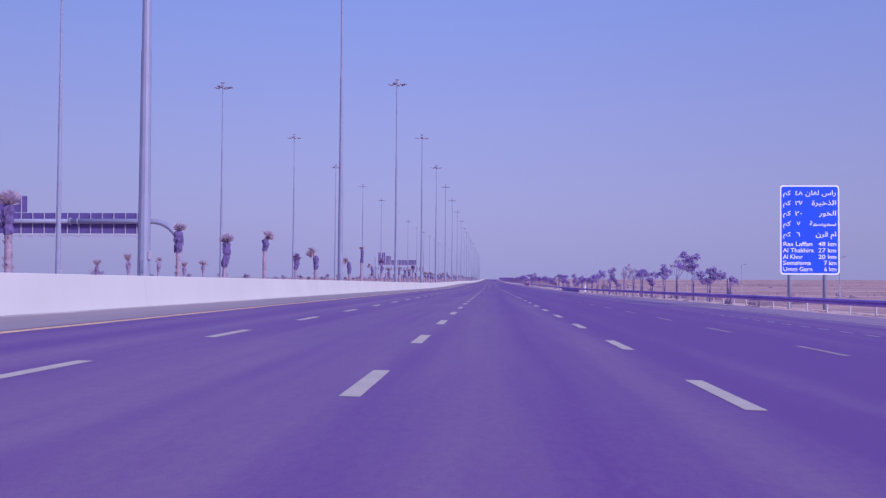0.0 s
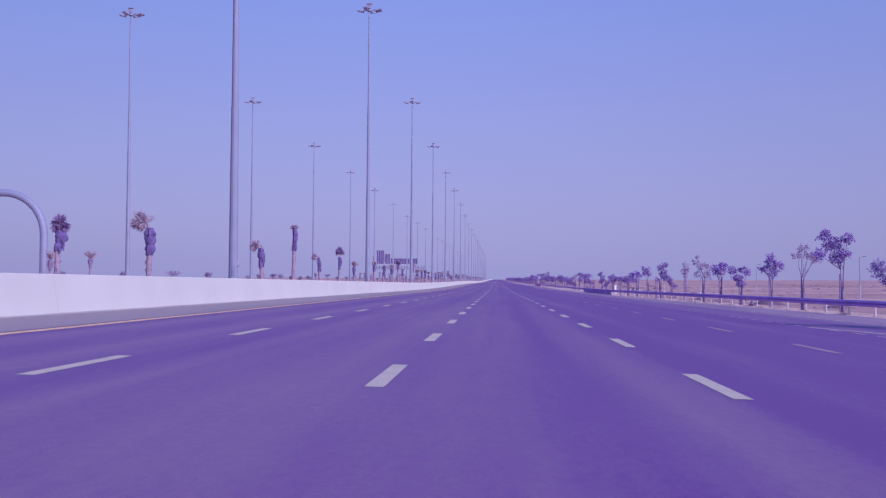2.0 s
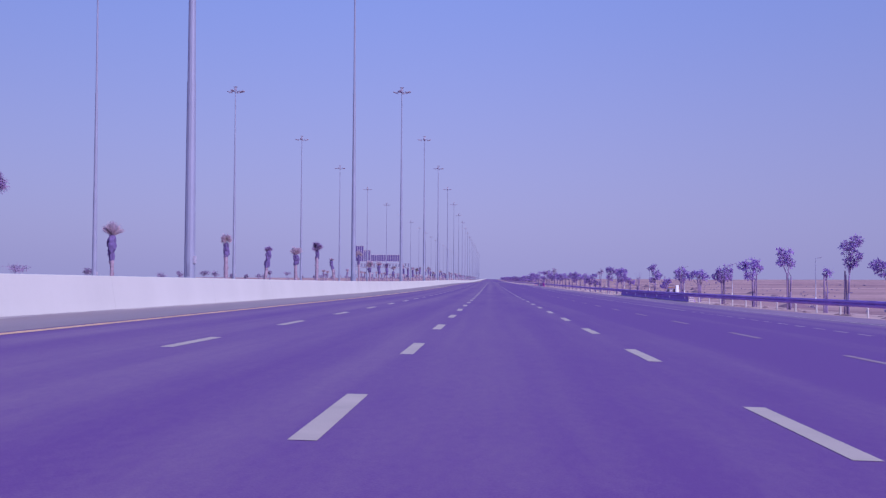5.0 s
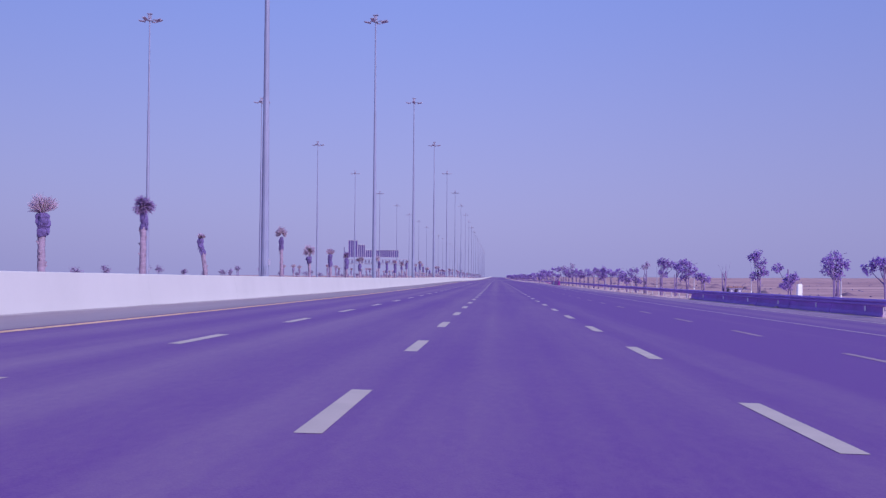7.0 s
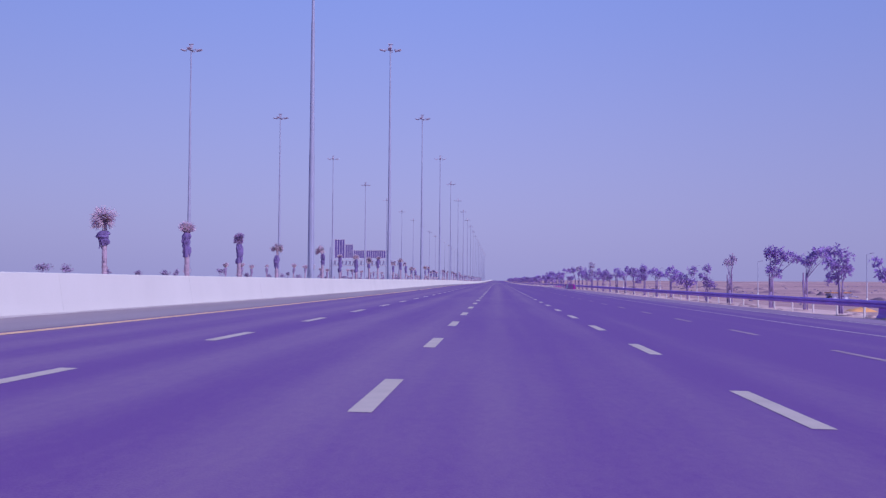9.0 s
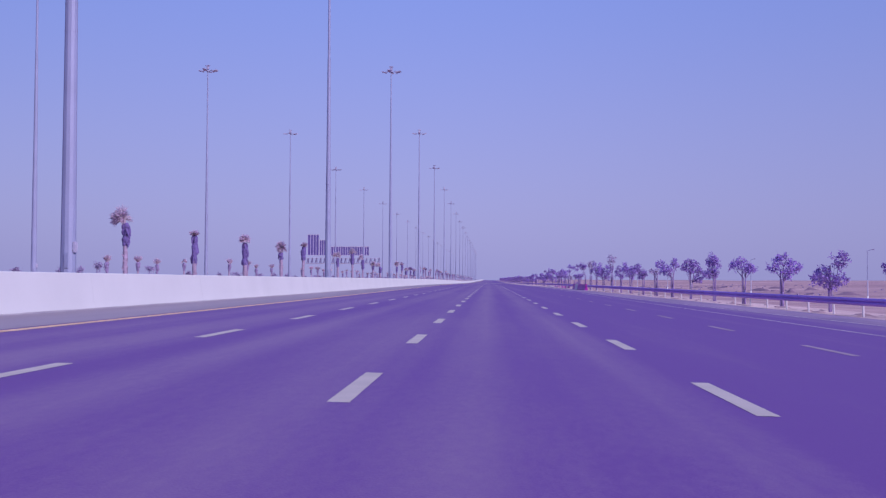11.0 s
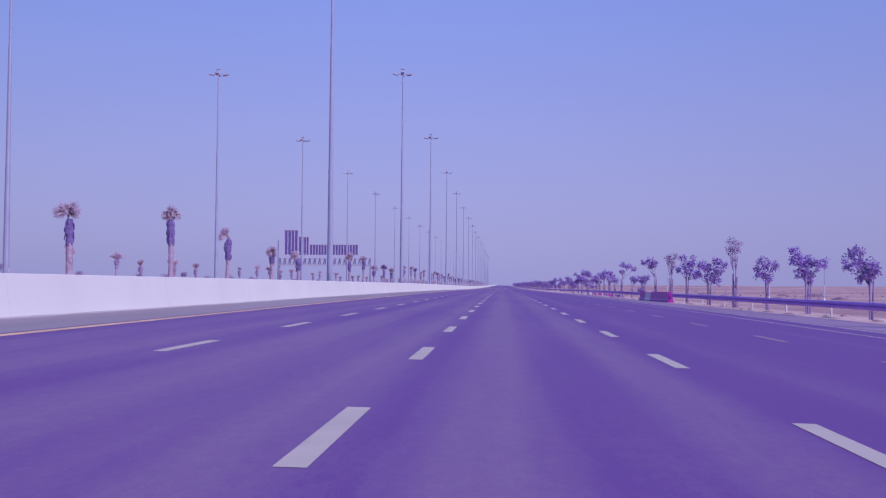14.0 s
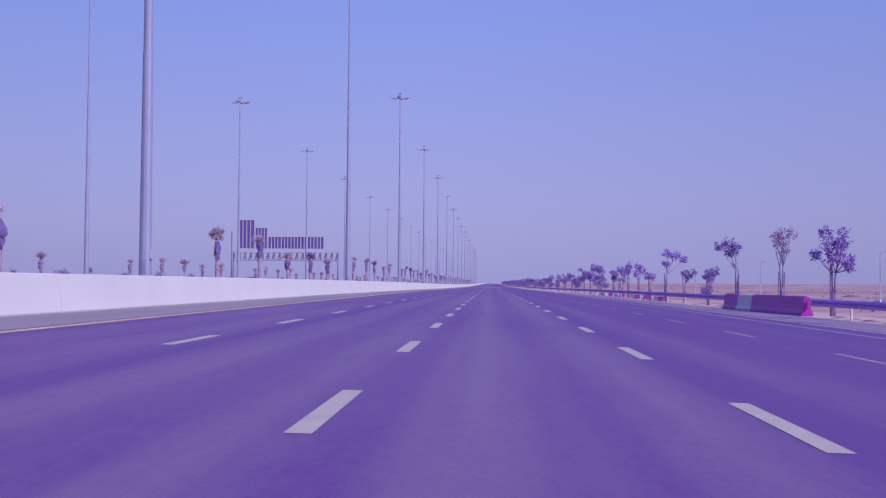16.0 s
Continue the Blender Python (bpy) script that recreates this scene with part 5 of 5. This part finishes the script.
# (station, width, height) of the row beyond the far carriageway
SCRUB_ROW = [(168.9, 2.0, 2.9), (196, 1.3, 2.6), (224.2, 1.3, 2.8), (253.4, 2.6, 3.3), (279.4, 1.4, 3.0), (315, 1.9, 2.5), (328, 1.1, 2.9), (346.7, 2.1, 3.4), (353.7, 1.4, 3.0), (370, 1.2, 2.7), (385, 1.0, 2.5),
             (401.3, 1.4, 2.7), (407.6, 1.0, 2.8), (416.4, 1.2, 3.7), (443.6, 1.8, 3.4), (470, 1.3, 2.8), (496.2, 1.1, 2.8), (513.1, 2.6, 3.0), (522.9, 0.9, 3.4)]
SCRUB_ROW += [(545 + 17 * k + rng.uniform(-6, 6), rng.uniform(1.2, 2.8), rng.uniform(2.6, 3.4)) for k in range(22)]
for y, w, h in SCRUB_ROW:
    x = -61.7 + rng.uniform(-0.5, 0.5)
    scrub_tree(rng, w, h).matrix_basis = pose(x, y, ground_z(x, y), 0, 0, rng.uniform(0, 360))
# a few shrubs by the rail, in the gaps of the tree row
for y, w in ((80.9, 0.9), (125.6, 0.8), (89.0, 1.2)):
    ob = bush(rng, w, 0.5, 200)
    x = rail_x(y) + 0.9
    ob.matrix_basis = pose(x, y, ground_z(x, y) - 0.03)


# ---------------------------------------------------------------- low mounds on the sand
def mound(rng, w, l, h):
    verts, faces = [(0, 0, h)], []
    rings, sides = 5, 18
    off = rng.uniform(0, 50)
    for i in range(1, rings + 1):
        f = i / rings
        for j in range(sides):
            a = 2 * math.pi * j / sides
            k = 1 + 0.35 * noise.noise((math.cos(a) * 1.3 + off, math.sin(a) * 1.3, 0))
            z = h * (math.cos(f * math.pi) + 1) / 2 * (1 + 0.4 * noise.noise((math.cos(a) * f * 2 + off, math.sin(a) * f * 2, 5))) - 0.12 * f
            verts.append((math.cos(a) * w * 0.5 * f * k, math.sin(a) * l * 0.5 * f * k, z))
    for j in range(sides):
        faces.append((0, 1 + j, 1 + (j + 1) % sides))
    for i in range(rings - 1):
        for j in range(sides):
            a, b = 1 + i * sides + j, 1 + i * sides + (j + 1) % sides
            faces.append((a, a + sides, b + sides, b))
    return mesh_object("earth_mound", verts, faces, MOUND, smooth=True)


rng = random.Random(33)
# (x, y, width, length, height)
MOUNDS = [(29.5, 104.9, 3.6, 6.9, 0.42), (26.5, 131.1, 2.4, 5.0, 0.35), (30.0, 165.6, 3.0, 6.9, 0.4), (24.0, 176.6, 1.8, 4.1, 0.3)]
MOUNDS += [(rng.uniform(21, 60), rng.uniform(83, 552), rng.uniform(1.5, 4.5), rng.uniform(4, 11), rng.uniform(0.2, 0.5)) for _ in range(46)]
for x, y, w, l, h in MOUNDS:
    ob = mound(rng, w, l, h)
    ob.matrix_basis = pose(x, y, ground_z(x, y) + dune(x, y), 0, 0, rng.uniform(-25, 25))
    tagged(ob, "low dark mound of earth and dry scrub on the sand", "mound", "earth mounds beside the road")
# heaps of loose sand and clods along the foot of the rail
verts, faces = [], []
for i in range(420):
    y = 41 + i * 1.24 + rng.uniform(-0.7, 0.7)
    x = rail_x(y) + rng.choice([rng.uniform(-0.15, 0.5), rng.uniform(0.5, 2.6)])
    w, h = rng.uniform(0.15, 0.5), rng.uniform(0.05, 0.16)
    z = ground_z(x, y) - 0.02
    k = len(verts)
    verts.append((x + rng.uniform(-0.05, 0.05), y, z + h))
    for ring, (f, up) in enumerate(((0.5, 0.72), (1.0, 0.0))):
        for j in range(9):
            a = 2 * math.pi * j / 9
            s = f * w * rng.uniform(0.75, 1.2)
            verts.append((x + s * math.cos(a), y + 2.2 * s * math.sin(a), z + h * up))
    for j in range(9):
        b = (j + 1) % 9
        faces += [(k, k + 1 + j, k + 1 + b), (k + 1 + j, k + 10 + j, k + 10 + b, k + 1 + b)]
tagged(mesh_object("sand_heaps", verts, faces, HEAP, smooth=True), "small brown heaps of sand along the guard rail", "sand", kind="stuff")


# ---------------------------------------------------------------- things left on the sand behind the rail
trailer = tagged(new("flatbed_trailer"), "small dark flatbed trailer with a faded orange deck", "trailer")
bm = bmesh.new()
box(bm, (0, 0, 0.86), (2.1, 1.3, 0.07), bevel=0.02)
part("deck", bm, RUST, trailer, "faded orange deck")
bm = bmesh.new()
box(bm, (0, 0, 0.68), (1.95, 1.1, 0.22), bevel=0.03)
part("chassis", bm, LAMP, trailer)
for dx in (-0.55, 0.55):
    for dy in (-0.5, 0.5):
        bm = bmesh.new()
        tube(bm, (dx, dy - 0.1, 0.32), (dx, dy + 0.1, 0.32), 0.33, 0.33, 18)
        wheel = part("wheel", bm, LAMP, trailer, "black rubber tyre")
        bm = bmesh.new()
        tube(bm, (dx, dy - 0.115, 0.32), (dx, dy + 0.115, 0.32), 0.16, 0.16, 12)
        part("rim", bm, STEEL, wheel)
for dx in (-0.95, -0.3, 0.3, 0.95):
    bm = bmesh.new()
    box(bm, (dx, -0.6, 1.0), (0.07, 0.06, 0.22), bevel=0.01)
    part("stanchion", bm, LAMP, trailer)
bm = bmesh.new()
tube(bm, (0.9, 0, 0.6), (2.0, 0, 0.45), 0.05, 0.05, 8)
part("drawbar", bm, LAMP, trailer)
trailer.matrix_basis = pose(31.7, 305.0, ground_z(31.7, 305.0) + dune(31.7, 305.0) - 0.01, 0, 0, 8)

verts, faces = [], []
for i in range(13):
    for j in range(9):
        u, v = i / 12 - 0.5, j / 8 - 0.5
        edge = max(0.0, 1 - (abs(u) * 2) ** 3) * max(0.0, 1 - (abs(v) * 2) ** 3)
        verts.append((u * 1.8 * (1 + 0.15 * noise.noise((v * 3, 1, 7))), v * 1.2 * (1 + 0.2 * noise.noise((u * 3, 5, 2))), edge * (0.22 + 0.16 * noise.noise((u * 4, v * 4, 3)))))
faces = [(i * 9 + j, (i + 1) * 9 + j, (i + 1) * 9 + j + 1, i * 9 + j + 1) for i in range(12) for j in range(8)]
tarp = tagged(mesh_object("tarpaulin", verts, faces, TARP, smooth=True), "crumpled orange tarpaulin lying on sand behind the rail", "tarpaulin")
tarp.matrix_basis = pose(21.7, 267.6, ground_z(21.7, 267.6) + 0.01, 0, 0, 6)

# pale plate put in for the first concrete unit's sunlit end, writing past reading
board = tagged(new("marker_board"), "pale plate for the sunlit barrier end, with dark unreadable marks", "sign")
bm = bmesh.new()
box(bm, (0, 0, 0.3), (0.5, 0.04, 0.5), bevel=0.012)
plate = part("board", bm, GREYWHITE, board)
for i, (dx, z, w, h) in enumerate(((-0.17, 0.42, 0.05, 0.16), (-0.1, 0.36, 0.12, 0.045), (0.04, 0.42, 0.05, 0.16), (0.12, 0.36, 0.12, 0.045), (0.0, 0.2, 0.3, 0.045), (0.2, 0.45, 0.045, 0.1))):
    bm = bmesh.new()
    box(bm, (dx, -0.024, z), (w, 0.008, h), bevel=0.002)
    part("mark", bm, LAMP, plate)
bm = bmesh.new()
box(bm, (0, 0.03, 0.1), (0.05, 0.03, 0.5), bevel=0.005)
part("stake", bm, STAKE, board)
bx = rail_x(204.1) + 0.24
board.matrix_basis = pose(bx, 204.1, ground_z(bx, 204.1) - 0.02)

# scattered dry scrub over the open desert
rng = random.Random(77)
verts, faces = [], []
for i in range(1800):
    y = 76 + 773 * rng.random() ** 1.3
    x = (23 + 130 * rng.random() ** 1.4) if i % 4 else -(58 + 90 * rng.random())
    if noise.noise((x / 18, y / 40, 3)) < -0.12:
        continue
    z, w = ground_z(x, y) + dune(x, y), rng.uniform(0.07, 0.27)
    for _ in range(9):
        a, r = rng.uniform(0, 6.28), rng.random() * w
        c = Vector((x + r * math.cos(a), y + r * math.sin(a), z))
        up = Vector((rng.uniform(-0.6, 0.6), rng.uniform(-0.6, 0.6), 1.0)) * w * rng.uniform(0.5, 1.0)
        s = Vector((math.cos(a * 3), math.sin(a * 3), 0)) * w * rng.uniform(0.2, 0.4)
        k = len(verts)
        verts += [c - s * 0.5, c + s * 0.5, c + up * 0.8 + s, c + up - s * 0.6]
        faces.append((k, k + 1, k + 2, k + 3))
tagged(mesh_object("dry_scrub", verts, faces, SCRUB), "dry low scrub scattered over the desert sand", "scrub", kind="stuff")
